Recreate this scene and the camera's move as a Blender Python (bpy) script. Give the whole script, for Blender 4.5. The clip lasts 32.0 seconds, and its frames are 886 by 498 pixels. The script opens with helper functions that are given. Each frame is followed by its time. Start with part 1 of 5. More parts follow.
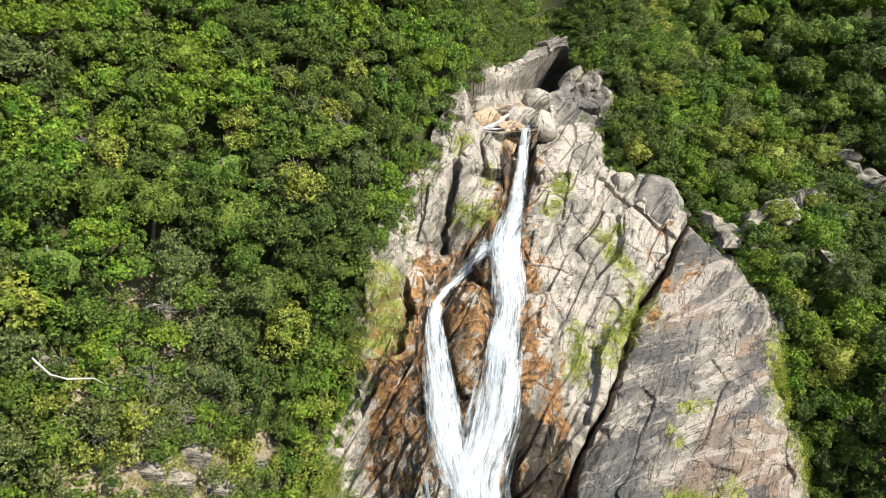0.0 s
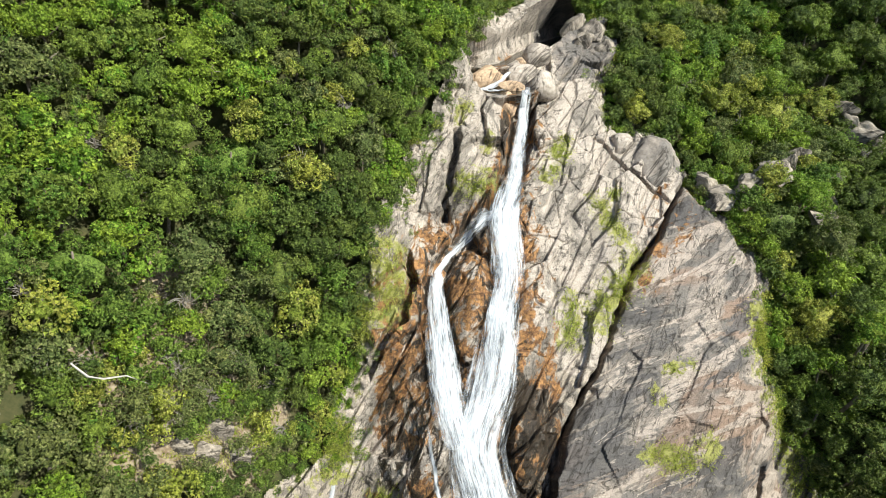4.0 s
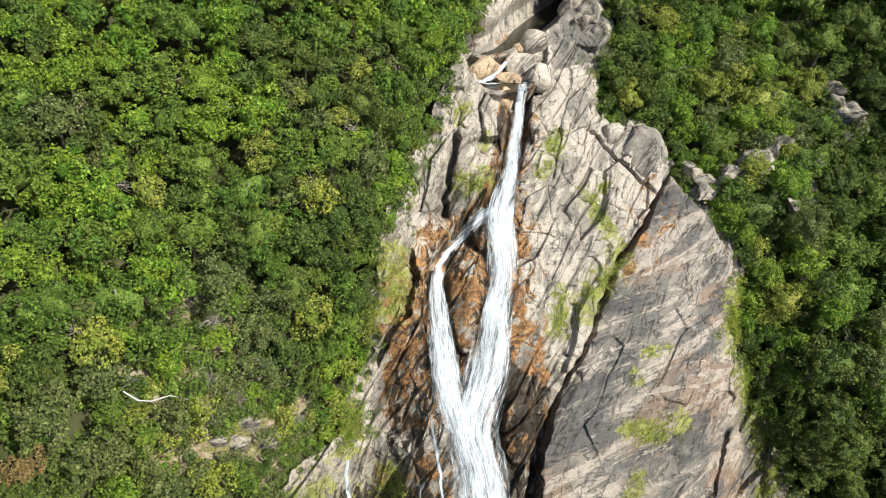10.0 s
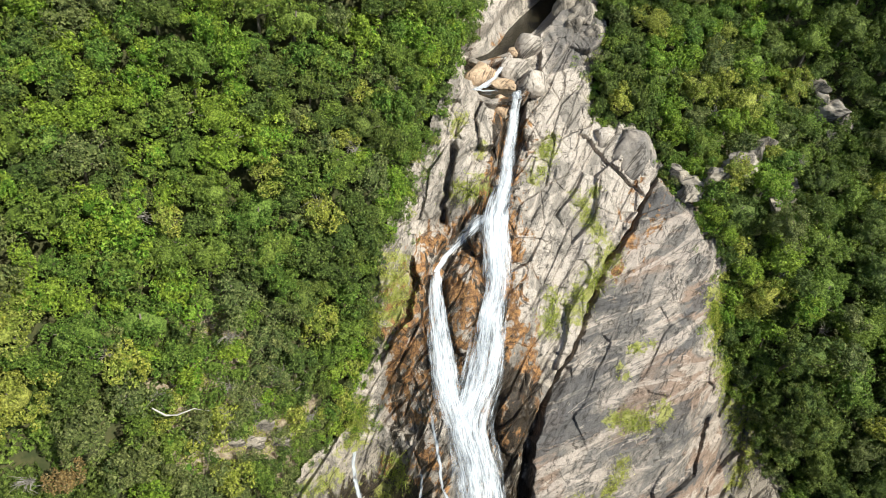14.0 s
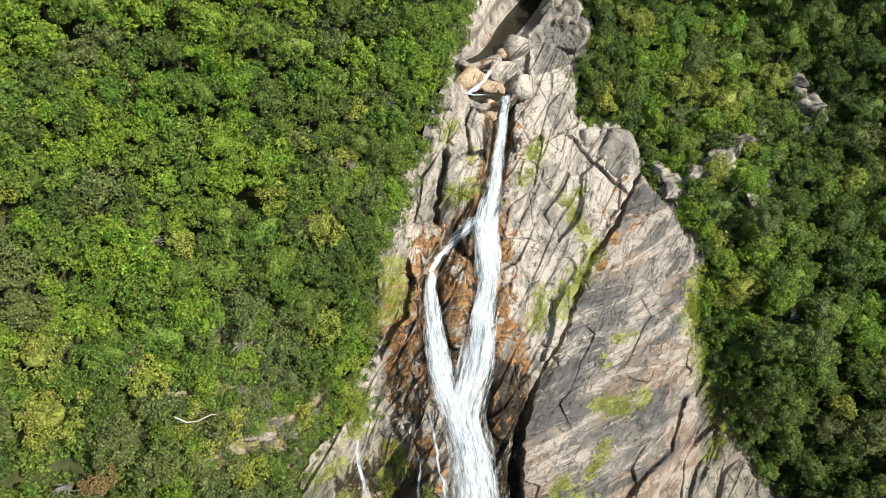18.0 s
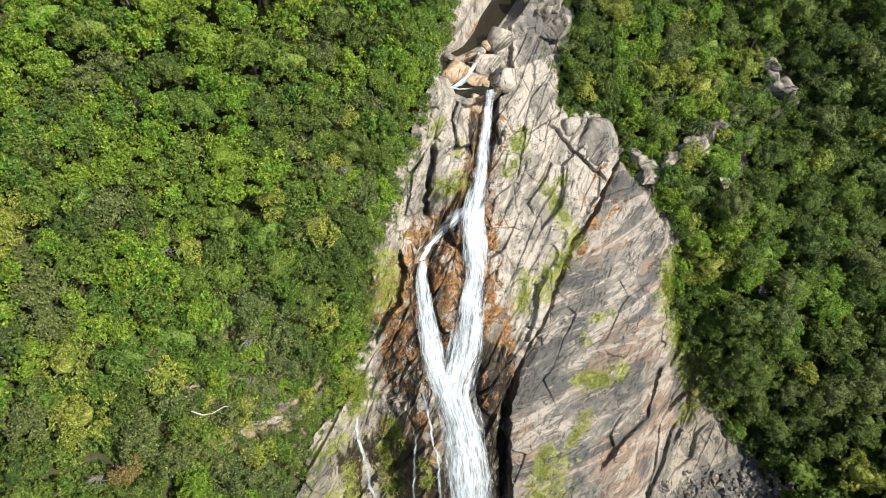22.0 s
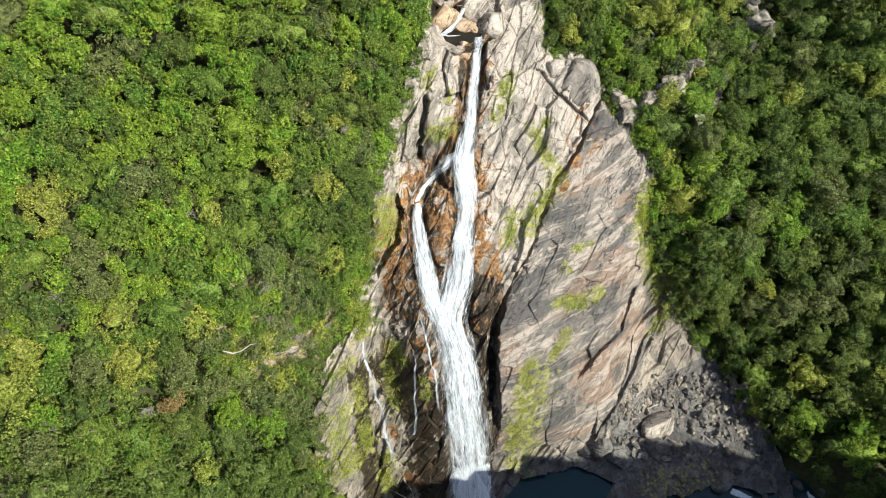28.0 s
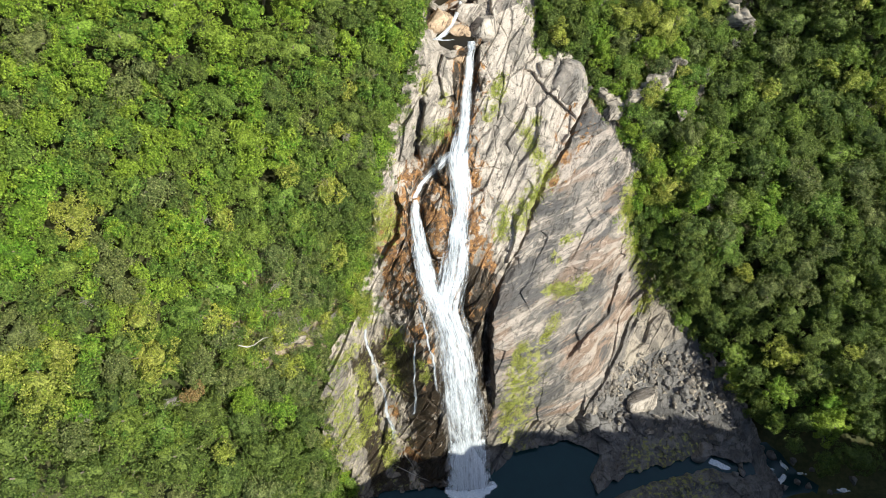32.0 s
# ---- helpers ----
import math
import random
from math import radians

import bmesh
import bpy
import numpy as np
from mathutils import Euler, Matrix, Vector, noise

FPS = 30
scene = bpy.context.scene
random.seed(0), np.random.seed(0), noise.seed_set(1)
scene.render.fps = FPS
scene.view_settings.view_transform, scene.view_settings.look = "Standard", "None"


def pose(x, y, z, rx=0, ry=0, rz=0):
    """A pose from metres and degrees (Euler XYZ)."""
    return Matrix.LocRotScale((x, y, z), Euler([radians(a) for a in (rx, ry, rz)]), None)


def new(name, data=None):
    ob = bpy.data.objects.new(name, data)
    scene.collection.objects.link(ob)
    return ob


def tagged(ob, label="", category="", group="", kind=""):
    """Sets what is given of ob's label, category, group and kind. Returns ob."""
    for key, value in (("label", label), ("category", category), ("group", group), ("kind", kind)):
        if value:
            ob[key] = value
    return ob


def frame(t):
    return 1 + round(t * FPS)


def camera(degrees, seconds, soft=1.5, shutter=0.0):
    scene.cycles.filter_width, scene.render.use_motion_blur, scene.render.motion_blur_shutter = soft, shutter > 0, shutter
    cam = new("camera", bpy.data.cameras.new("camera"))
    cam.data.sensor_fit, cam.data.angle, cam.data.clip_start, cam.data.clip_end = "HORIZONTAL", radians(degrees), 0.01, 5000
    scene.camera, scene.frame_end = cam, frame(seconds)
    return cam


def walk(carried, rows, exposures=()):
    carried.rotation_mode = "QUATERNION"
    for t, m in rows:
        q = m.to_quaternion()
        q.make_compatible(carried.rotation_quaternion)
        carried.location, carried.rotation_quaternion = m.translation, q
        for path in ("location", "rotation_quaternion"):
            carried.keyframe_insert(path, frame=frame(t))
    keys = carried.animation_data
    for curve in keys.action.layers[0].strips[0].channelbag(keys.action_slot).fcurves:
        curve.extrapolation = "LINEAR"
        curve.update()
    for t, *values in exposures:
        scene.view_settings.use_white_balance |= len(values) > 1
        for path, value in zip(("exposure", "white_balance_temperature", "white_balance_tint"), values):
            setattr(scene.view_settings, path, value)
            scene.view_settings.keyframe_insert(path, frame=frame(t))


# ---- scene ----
cam = camera(68.4, 32.0, soft=0.55)
METRES, EYE, TILT, LEAN, TURN = 80.0, 93.0, -16.0, 0.0, 0.0
ROWS = [
    (0.0, 0.0, 0.0, 0.0, 0.0, 0.0, -0.0),
    (0.5, -0.0004, -0.0043, 0.015, -0.01, -1.09, 0.04),
    (1.0, -0.0011, -0.0083, 0.0304, -0.06, -2.22, 0.04),
    (1.5, -0.0009, -0.0127, 0.0456, -0.04, -3.39, 0.06),
    (2.0, -0.0015, -0.0172, 0.0606, -0.05, -4.53, 0.08),
    (2.5, -0.0022, -0.022, 0.0756, -0.05, -5.66, 0.1),
    (3.0, -0.0036, -0.0264, 0.0916, -0.08, -6.85, 0.1),
    (3.5, -0.0036, -0.0312, 0.106, -0.07, -7.89, 0.13),
    (5.5, -0.0041, -0.0508, 0.1666, -0.16, -9.79, 0.16),
    (6.0, -0.0043, -0.0553, 0.1818, -0.19, -10.69, 0.16),
    (6.5, -0.0042, -0.06, 0.1967, -0.2, -11.61, 0.19),
    (7.0, -0.0044, -0.0646, 0.2122, -0.2, -12.57, 0.18),
    (7.5, -0.0046, -0.069, 0.2274, -0.2, -13.49, 0.18),
    (8.0, -0.0049, -0.0734, 0.2433, -0.23, -14.31, 0.17),
    (8.5, -0.0045, -0.0784, 0.2577, -0.21, -15.01, 0.21),
    (9.0, -0.0042, -0.0829, 0.2728, -0.22, -15.71, 0.22),
    (9.5, -0.0043, -0.0878, 0.2877, -0.23, -16.22, 0.26),
    (10.0, -0.0058, -0.0921, 0.303, -0.25, -16.69, 0.27),
    (10.5, -0.0068, -0.0962, 0.3184, -0.26, -17.1, 0.29),
    (11.0, -0.0085, -0.1005, 0.3336, -0.3, -17.6, 0.3),
    (11.5, -0.0083, -0.1048, 0.3486, -0.3, -18.18, 0.34),
    (12.0, -0.0082, -0.1098, 0.3635, -0.33, -18.72, 0.34),
    (12.5, -0.0076, -0.1148, 0.3783, -0.35, -19.21, 0.38),
    (13.0, -0.0076, -0.1191, 0.3924, -0.44, -19.68, 0.4),
    (13.5, -0.007, -0.1234, 0.4078, -0.5, -20.2, 0.45),
    (14.0, -0.0074, -0.1276, 0.4226, -0.59, -20.73, 0.49),
    (14.5, -0.0084, -0.1317, 0.4376, -0.67, -21.32, 0.53),
    (16.5, -0.0093, -0.1484, 0.4974, -1.01, -23.43, 0.71),
    (17.0, -0.01, -0.1525, 0.5128, -1.19, -23.9, 0.77),
    (17.5, -0.0097, -0.1571, 0.5271, -1.35, -24.29, 0.85),
    (18.0, -0.0098, -0.1616, 0.5418, -1.52, -24.71, 0.92),
    (18.5, -0.0098, -0.1662, 0.5566, -1.7, -25.13, 0.98),
    (19.0, -0.0102, -0.1706, 0.5713, -1.89, -25.53, 1.04),
    (19.5, -0.0108, -0.175, 0.5866, -2.06, -25.97, 1.1),
    (20.0, -0.0107, -0.1796, 0.6007, -2.23, -26.36, 1.17),
    (20.5, -0.0108, -0.184, 0.6154, -2.39, -26.78, 1.24),
    (21.0, -0.0114, -0.188, 0.6301, -2.58, -27.28, 1.29),
    (21.5, -0.0109, -0.1923, 0.6451, -2.72, -28.12, 1.36),
    (22.0, -0.0107, -0.1969, 0.6599, -2.9, -29.16, 1.42),
    (22.5, -0.0111, -0.2013, 0.6744, -3.1, -30.22, 1.5),
    (23.0, -0.0122, -0.2051, 0.6896, -3.31, -31.28, 1.57),
    (23.5, -0.0134, -0.2091, 0.7044, -3.5, -32.31, 1.63),
    (24.0, -0.0138, -0.2133, 0.7196, -3.61, -33.41, 1.66),
    (24.5, -0.0138, -0.2179, 0.7342, -3.69, -34.54, 1.7),
    (25.0, -0.0146, -0.2217, 0.7491, -3.78, -35.7, 1.72),
    (25.5, -0.0148, -0.2261, 0.7638, -3.85, -36.9, 1.75),
    (27.5, -0.0162, -0.2415, 0.8241, -4.13, -38.97, 1.81),
    (28.0, -0.0166, -0.2456, 0.8392, -4.22, -38.96, 1.84),
    (28.5, -0.0171, -0.2497, 0.854, -4.32, -38.95, 1.87),
    (29.0, -0.0168, -0.2543, 0.8695, -4.39, -39.25, 1.89),
    (29.5, -0.017, -0.2586, 0.8847, -4.49, -39.95, 1.91),
    (30.0, -0.0171, -0.2629, 0.8998, -4.59, -40.8, 1.93),
    (30.5, -0.0175, -0.267, 0.9147, -4.69, -41.58, 1.95),
    (31.0, -0.0186, -0.2711, 0.9292, -4.79, -41.94, 1.94),
    (31.5, -0.0193, -0.2751, 0.9442, -4.86, -41.92, 1.94),
    (32.0, -0.0202, -0.2793, 0.9593, -4.94, -41.91, 1.95),
]
walk(cam, [(t, pose(0, 0, EYE, TILT, LEAN, TURN) @ pose(METRES * x, METRES * y, METRES * z, 90 + pitch, roll, yaw)) for t, x, y, z, yaw, pitch, roll in ROWS],
     exposures=[(0.0, 0.6), (6.0, 0.56), (14.0, 0.5), (24.0, 0.53), (32.0, 0.64)])

# ---- world and sun ----
SUN = Vector((0.62, -0.42, 0.665)).normalized()      # towards the sun
world = bpy.data.worlds.new("sky")
scene.world = world
world.use_nodes = True
wt = world.node_tree
sky = wt.nodes.new("ShaderNodeTexSky")
sky.sky_type = "NISHITA"
sky.sun_disc = False
sky.sun_elevation = math.asin(SUN.z)
sky.sun_rotation = math.atan2(SUN.x, SUN.y)
wt.nodes["Background"].inputs["Strength"].default_value = 0.115
wt.links.new(sky.outputs[0], wt.nodes["Background"].inputs["Color"])
sun = new("sun", bpy.data.lights.new("sun", "SUN"))
sun.data.energy, sun.data.angle, sun.data.color = 4.8, radians(0.55), (0.965, 0.965, 0.86)
sun.matrix_world = Matrix.Translation((60, -60, 200)) @ SUN.to_track_quat("Z", "Y").to_matrix().to_4x4()

# ---- noise on arrays ----


def hash01(i, j, k):
    h = (i.astype(np.int64) * 374761393 + j.astype(np.int64) * 668265263 + k * 2147483647) & 0xFFFFFFFF
    h = ((h ^ (h >> 13)) * 1274126177) & 0xFFFFFFFF
    h = ((h ^ (h >> 16)) * 2246822519) & 0xFFFFFFFF
    return ((h ^ (h >> 15)) & 0xFFFFFF) / 16777216.0


def vnoise(x, y, k=0):
    i, j = np.floor(x), np.floor(y)
    u, v = x - i, y - j
    u, v = u * u * (3 - 2 * u), v * v * (3 - 2 * v)
    return (hash01(i, j, k) * (1 - u) + hash01(i + 1, j, k) * u) * (1 - v) + (hash01(i, j + 1, k) * (1 - u) + hash01(i + 1, j + 1, k) * u) * v


def fbm(x, y, octaves=4, k=0):
    total, amp, norm = 0.0, 1.0, 0.0
    for o in range(octaves):
        total = total + amp * vnoise(x * 2 ** o + 17.3 * o, y * 2 ** o - 9.1 * o, k + o)
        norm += amp
        amp *= 0.5
    return total / norm


def cells(x, y, k=0):
    """Nearest and second cell distance, a random number per cell and the vector from its centre."""
    i0, j0 = np.floor(x), np.floor(y)
    f1, f2 = np.full(x.shape, 9.0), np.full(x.shape, 9.0)
    rid, dx, dy = np.zeros(x.shape), np.zeros(x.shape), np.zeros(x.shape)
    for di in (-1, 0, 1):
        for dj in (-1, 0, 1):
            i, j = i0 + di, j0 + dj
            ax, ay = x - i - hash01(i, j, k), y - j - hash01(i, j, k + 1)
            d = np.sqrt(ax * ax + ay * ay)
            near = d < f1
            f2 = np.where(near, f1, np.minimum(f2, d))
            rid, dx, dy = np.where(near, hash01(i, j, k + 2), rid), np.where(near, ax, dx), np.where(near, ay, dy)
            f1 = np.where(near, d, f1)
    return f1, f2, rid, dx, dy


def smooth(a, b, v):
    t = np.clip((v - a) / (b - a), 0, 1)
    return t * t * (3 - 2 * t)


def away(x, s, line):
    """Distance to a polyline, the share of its length reached there, and the side (left of it positive)."""
    best, along, side = np.full(np.shape(x), 1e9), np.zeros(np.shape(x)), np.zeros(np.shape(x))
    lens = [math.dist(a, b) for a, b in zip(line, line[1:])]
    run, total = 0.0, sum(lens)
    for (ax, ay), (bx, by), ln in zip(line, line[1:], lens):
        t = np.clip(((x - ax) * (bx - ax) + (s - ay) * (by - ay)) / (ln * ln), 0, 1)
        d = np.hypot(x - ax - t * (bx - ax), s - ay - t * (by - ay))
        near = d < best
        best = np.where(near, d, best)
        along = np.where(near, (run + t * ln) / total, along)
        side = np.where(near, np.sign((bx - ax) * (s - ay) - (by - ay) * (x - ax)), side)
        run += ln
    return best, along, side


def inside(x, s, ring):
    hit = np.zeros(np.shape(x), bool)
    for (ax, ay), (bx, by) in zip(ring, ring[1:] + ring[:1]):
        if ay != by:
            hit ^= ((ay > s) != (by > s)) & (x < (bx - ax) * (s - ay) / (by - ay) + ax)
    return hit


def edge(x, s, ring):
    """Distance to a ring's border, positive inside."""
    return np.where(inside(x, s, ring), 1, -1) * away(x, s, ring + ring[:1])[0]


# ---- the mountainside: x across, s up a 50 degree slope, n out of it ----
CA, SA = math.cos(radians(50)), math.sin(radians(50))
ACROSS = [-90, -50, -35, -22, -12, -2, 10, 25, 40, 55, 75, 88, 110]
UP = [-20, 5, 30, 55, 80, 105, 125, 150]
RELIEF = [[73, 35, 21, 7, 1, 4, 7, -2, 1, 2, 11, 26, 30],
          [73, 39, 29, 14, 4, 9, 5, 0, 0, -7, -5, 8, 13],
          [73, 45, 37, 22, 6, 18, 11, 7, 1, -16, -12, -6, 1],
          [72, 56, 42, 29, 8, 17, 15, 8, 7, -4, -2, -2, -2],
          [69, 55, 41, 34, 31, 7, 14, 7, 2, 4, -3, -4, -5],
          [65, 47, 45, 40, 33, 25, 3, 1, -1, 1, -10, -7, -2],
          [60, 46, 46, 44, 39, 33, -7, -8, -2, -6, -2, -1, 3],
          [56, 47, 46, 47, 44, 27, -16, -28, -16, -16, -2, 1, 9]]


def blurred(a):
    k = np.exp(-0.5 * (np.arange(-9, 10) / 3.0) ** 2)
    k /= k.sum()
    for ax in (0, 1):
        a = np.apply_along_axis(lambda v: np.convolve(np.pad(v, 9, "edge"), k, "valid"), ax, a)
    return a


_xs, _ss = np.arange(-140, 161, 1.0), np.arange(-60, 201, 1.0)
_a = np.array([np.interp(_xs, ACROSS, row) for row in RELIEF])
FINE = blurred(np.array([np.interp(_ss, UP, _a[:, i]) for i in range(len(_xs))]))


def base(x, s):
    x, s = np.clip(np.asarray(x, float) + 140, 0, 299.99), np.clip(np.asarray(s, float) + 60, 0, 259.99)
    i, j = x.astype(int), s.astype(int)
    u, v = x - i, s - j
    return FINE[i, j] * (1 - u) * (1 - v) + FINE[i + 1, j] * u * (1 - v) + FINE[i, j + 1] * (1 - u) * v + FINE[i + 1, j + 1] * u * v


def place(x, s, n):
    return np.stack([np.broadcast_to(x, np.shape(n)), 45 + s * CA - n * SA, s * SA + n * CA], -1)


def slope_of(p):
    return p[0], (p[1] - 45) * CA + p[2] * SA, -(p[1] - 45) * SA + p[2] * CA


ROCK = [(24, 149), (17.5, 136), (12.5, 127), (8.0, 119), (5.2, 111), (4.0, 105.3), (2.5, 100.3), (0.7, 96.9), (-1, 91.9), (-3.9, 87.1),
        (-3.5, 83.5), (-7, 79), (-7.7, 75), (-9.2, 71.5), (-10.2, 64.8), (-10, 60.6), (-12.6, 54.4), (-13.6, 46.5), (-20, 42),
        (-22, 33), (-23.5, 20.7), (-23, 12), (-20, -1), (-20, -14), (84, -14), (81, 2.7), (79, 8.3), (75, 15), (70, 22), (65, 29), (61.5, 36),
        (56.5, 46), (50.5, 55), (47.5, 61), (50.2, 67.3), (48.3, 75), (43.2, 84), (39, 90.4), (35.7, 97), (30, 98), (27.4, 99.8),
        (27.4, 105), (27.2, 110), (30.6, 113), (31, 119), (29.5, 124), (28, 129), (27.5, 135), (29, 149)]
FALL = [(13.3, 102.8), (12.2, 94.6), (10.5, 88.3), (8.3, 81.3), (8.1, 75.4), (7.8, 67.7), (7.2, 61.0), (5.0, 55.5)]
FALL_LEFT = [(7.4, 79.5), (3.3, 76.3), (0.2, 72.7), (-1.3, 70.6), (-1.4, 64.1), (0.0, 59.3), (2.6, 55)]
FALL_LOW = [(4.1, 57.5), (4.1, 54.9), (4.8, 45.4), (6.0, 33.3), (7.0, 19.4), (7.2, 4.1), (6.9, -6.6)]
TRICKLE = [(-14.4, 43.6), (-13.7, 34.9), (-12.1, 25.5), (-11.3, 16.9), (-10.5, 10.5)]
TRICKLE_B = [(-3.8, 40.6), (-4.0, 32.2), (-5.2, 18.3)]
TRICKLE_C = [(-2.2, 51.5), (-1.1, 43.6), (0.3, 35.2), (0.8, 25.8)]
CRACK = [(40.5, 91), (34.5, 80.7), (28.3, 72.6), (24.5, 64.6), (21.6, 58.7), (17.0, 51.2), (13.0, 42.4), (12.2, 35), (12.7, 26), (12.9, 13)]
CRACK_B = [(2.1, 92.5), (1.5, 88.3), (0.3, 82.5), (0.2, 79.1)]
CRACK_C = [(-5.3, 74.9), (-4.5, 70.0), (-5.7, 64.3), (-8.1, 61.5), (-10.9, 55.8)]
CRACK_D = [(48.6, 45.7), (45.5, 34.1), (38.9, 31.7), (32.8, 25.3)]
CRACK_E = [(59, 40), (57.4, 30), (50, 21), (40, 11.2), (34, 3)]
SEAM = [(23.8, 95.9), (26.5, 94.8), (29.5, 90.4), (34.3, 86.1), (35.9, 83.9)]
STREAM = [(26, 140), (19.2, 124.4), (13.9, 116.9), (11.3, 113.3), (10.7, 107.8), (9.3, 104.1), (13.3, 102.8)]

# ground that no crown covers, on the left-hand slope
CLEARINGS = [(-23.0, 50.5), (-31.5, 47.5), (-25.7, 50.5), (-29.0, 49.5), (-27.5, 48.0), (-33.5, 55.0), (-29.5, 57.5), (-30.0, 64.5), (-24.5, 47.0)]


def ground_n(x, s):
    """The forest floor: under the crowns, and a little under the bare rock."""
    d = edge(x, s, ROCK)
    tall = smooth(48, 62, x) * smooth(85, 60, s)
    return base(x, s) - np.where(d > -1.5, 4.2 + 3 * smooth(0, 3, d) + 0 * d, 4.2 + (3.0 + 2.0 * tall) * smooth(0, 6, -d)) + (1.4 + 3 * tall) * (fbm(x / 9, s / 9, 3, 5) - 0.5) - 12 * smooth(-4.0, -1.0, d) * smooth(97, 103, s)


# ---- materials ----


def material(name, rough=0.8):
    m = bpy.data.materials.new(name)
    m.use_nodes = True
    b = m.node_tree.nodes["Principled BSDF"]
    b.inputs["Roughness"].default_value = rough
    b.inputs["Specular IOR Level"].default_value = 0.3
    return m, m.node_tree, b


def node(t, kind, **given):
    nd = t.nodes.new("ShaderNode" + kind)
    for key, value in given.items():
        if key in ("operation", "blend_type", "data_type", "attribute_name", "noise_dimensions", "feature", "interpolation_type"):
            if key == "operation":
                nd.operation = value
            elif key == "blend_type":
                nd.blend_type = value
            elif key == "data_type":
                nd.data_type = value
            elif key == "attribute_name":
                nd.attribute_name = value
            elif key == "feature":
                nd.feature = value
        else:
            slot = nd.inputs[key.replace("_", " ") if key.replace("_", " ") in nd.inputs else int(key[1:])]
            if isinstance(value, bpy.types.NodeSocket):
                t.links.new(value, slot)
            else:
                slot.default_value = value
    return nd


def mixed(t, fac, a, b, how="MIX"):
    nd = t.nodes.new("ShaderNodeMix")
    nd.data_type, nd.blend_type = "RGBA", how
    for slot, value in ((0, fac), (6, a), (7, b)):
        if isinstance(value, bpy.types.NodeSocket):
            t.links.new(value, nd.inputs[slot])
        elif slot == 0:
            nd.inputs[0].default_value = value
        else:
            nd.inputs[slot].default_value = (*value, 1)
    return nd.outputs[2]


def math2(t, how, a, b=0.0, c=0.0):
    nd = t.nodes.new("ShaderNodeMath")
    nd.operation = how
    for i, value in enumerate((a, b, c)):
        if isinstance(value, bpy.types.NodeSocket):
            t.links.new(value, nd.inputs[i])
        else:
            nd.inputs[i].default_value = value
    return nd.outputs[0]


def ramp(t, value, lo, hi):
    nd = t.nodes.new("ShaderNodeMapRange")
    nd.clamp = True
    nd.interpolation_type = "SMOOTHSTEP"
    t.links.new(value, nd.inputs[0])
    nd.inputs[1].default_value, nd.inputs[2].default_value = lo, hi
    return nd.outputs[0]


def noise_of(t, vec, scale, detail=4.0, rough=0.55, distort=0.0):
    nd = t.nodes.new("ShaderNodeTexNoise")
    nd.inputs["Scale"].default_value, nd.inputs["Detail"].default_value = scale, detail
    nd.inputs["Roughness"].default_value, nd.inputs["Distortion"].default_value = rough, distort
    if vec is not None:
        t.links.new(vec, nd.inputs["Vector"])
    return nd.outputs["Fac"]


def mapped(t, scale=(1, 1, 1), turn=(0, 0, 0), kind="Object"):
    tc = t.nodes.new("ShaderNodeTexCoord")
    mp = t.nodes.new("ShaderNodeMapping")
    mp.inputs["Scale"].default_value = scale
    mp.inputs["Rotation"].default_value = [radians(a) for a in turn]
    t.links.new(tc.outputs[kind], mp.inputs["Vector"])
    return mp.outputs[0]


def attr(t, name):
    nd = t.nodes.new("ShaderNodeAttribute")
    nd.attribute_name = name
    return nd.outputs["Fac"]


def bumped(t, bsdf, height, strength=0.5, distance=0.2):
    nd = t.nodes.new("ShaderNodeBump")
    nd.inputs["Strength"].default_value, nd.inputs["Distance"].default_value = strength, distance
    t.links.new(height, nd.inputs["Height"])
    t.links.new(nd.outputs[0], bsdf.inputs["Normal"])


def aligned(t, scale, spin=29):
    """Coordinates in the slope's plane, turned to its joints, then stretched."""
    a = mapped(t, (1, 1, 1), (-50, 0, spin))
    mp = t.nodes.new("ShaderNodeMapping")
    mp.inputs["Scale"].default_value = scale
    t.links.new(a, mp.inputs["Vector"])
    return mp.outputs[0]


def cracked(t, vec, width):
    """Thin lines between the cells of broken rock."""
    warp = t.nodes.new("ShaderNodeTexNoise")
    warp.inputs["Scale"].default_value, warp.inputs["Detail"].default_value = 1.4, 4
    t.links.new(vec, warp.inputs["Vector"])
    bent = t.nodes.new("ShaderNodeVectorMath")
    bent.operation = "MULTIPLY_ADD"
    bent.inputs[1].default_value = (0.9, 0.9, 0.9)
    t.links.new(warp.outputs["Color"], bent.inputs[0])
    t.links.new(vec, bent.inputs[2])
    nd = t.nodes.new("ShaderNodeTexVoronoi")
    nd.feature = "DISTANCE_TO_EDGE"
    nd.inputs["Scale"].default_value = 1.0
    t.links.new(bent.outputs[0], nd.inputs["Vector"])
    return ramp(t, nd.outputs["Distance"], width, 0.0)


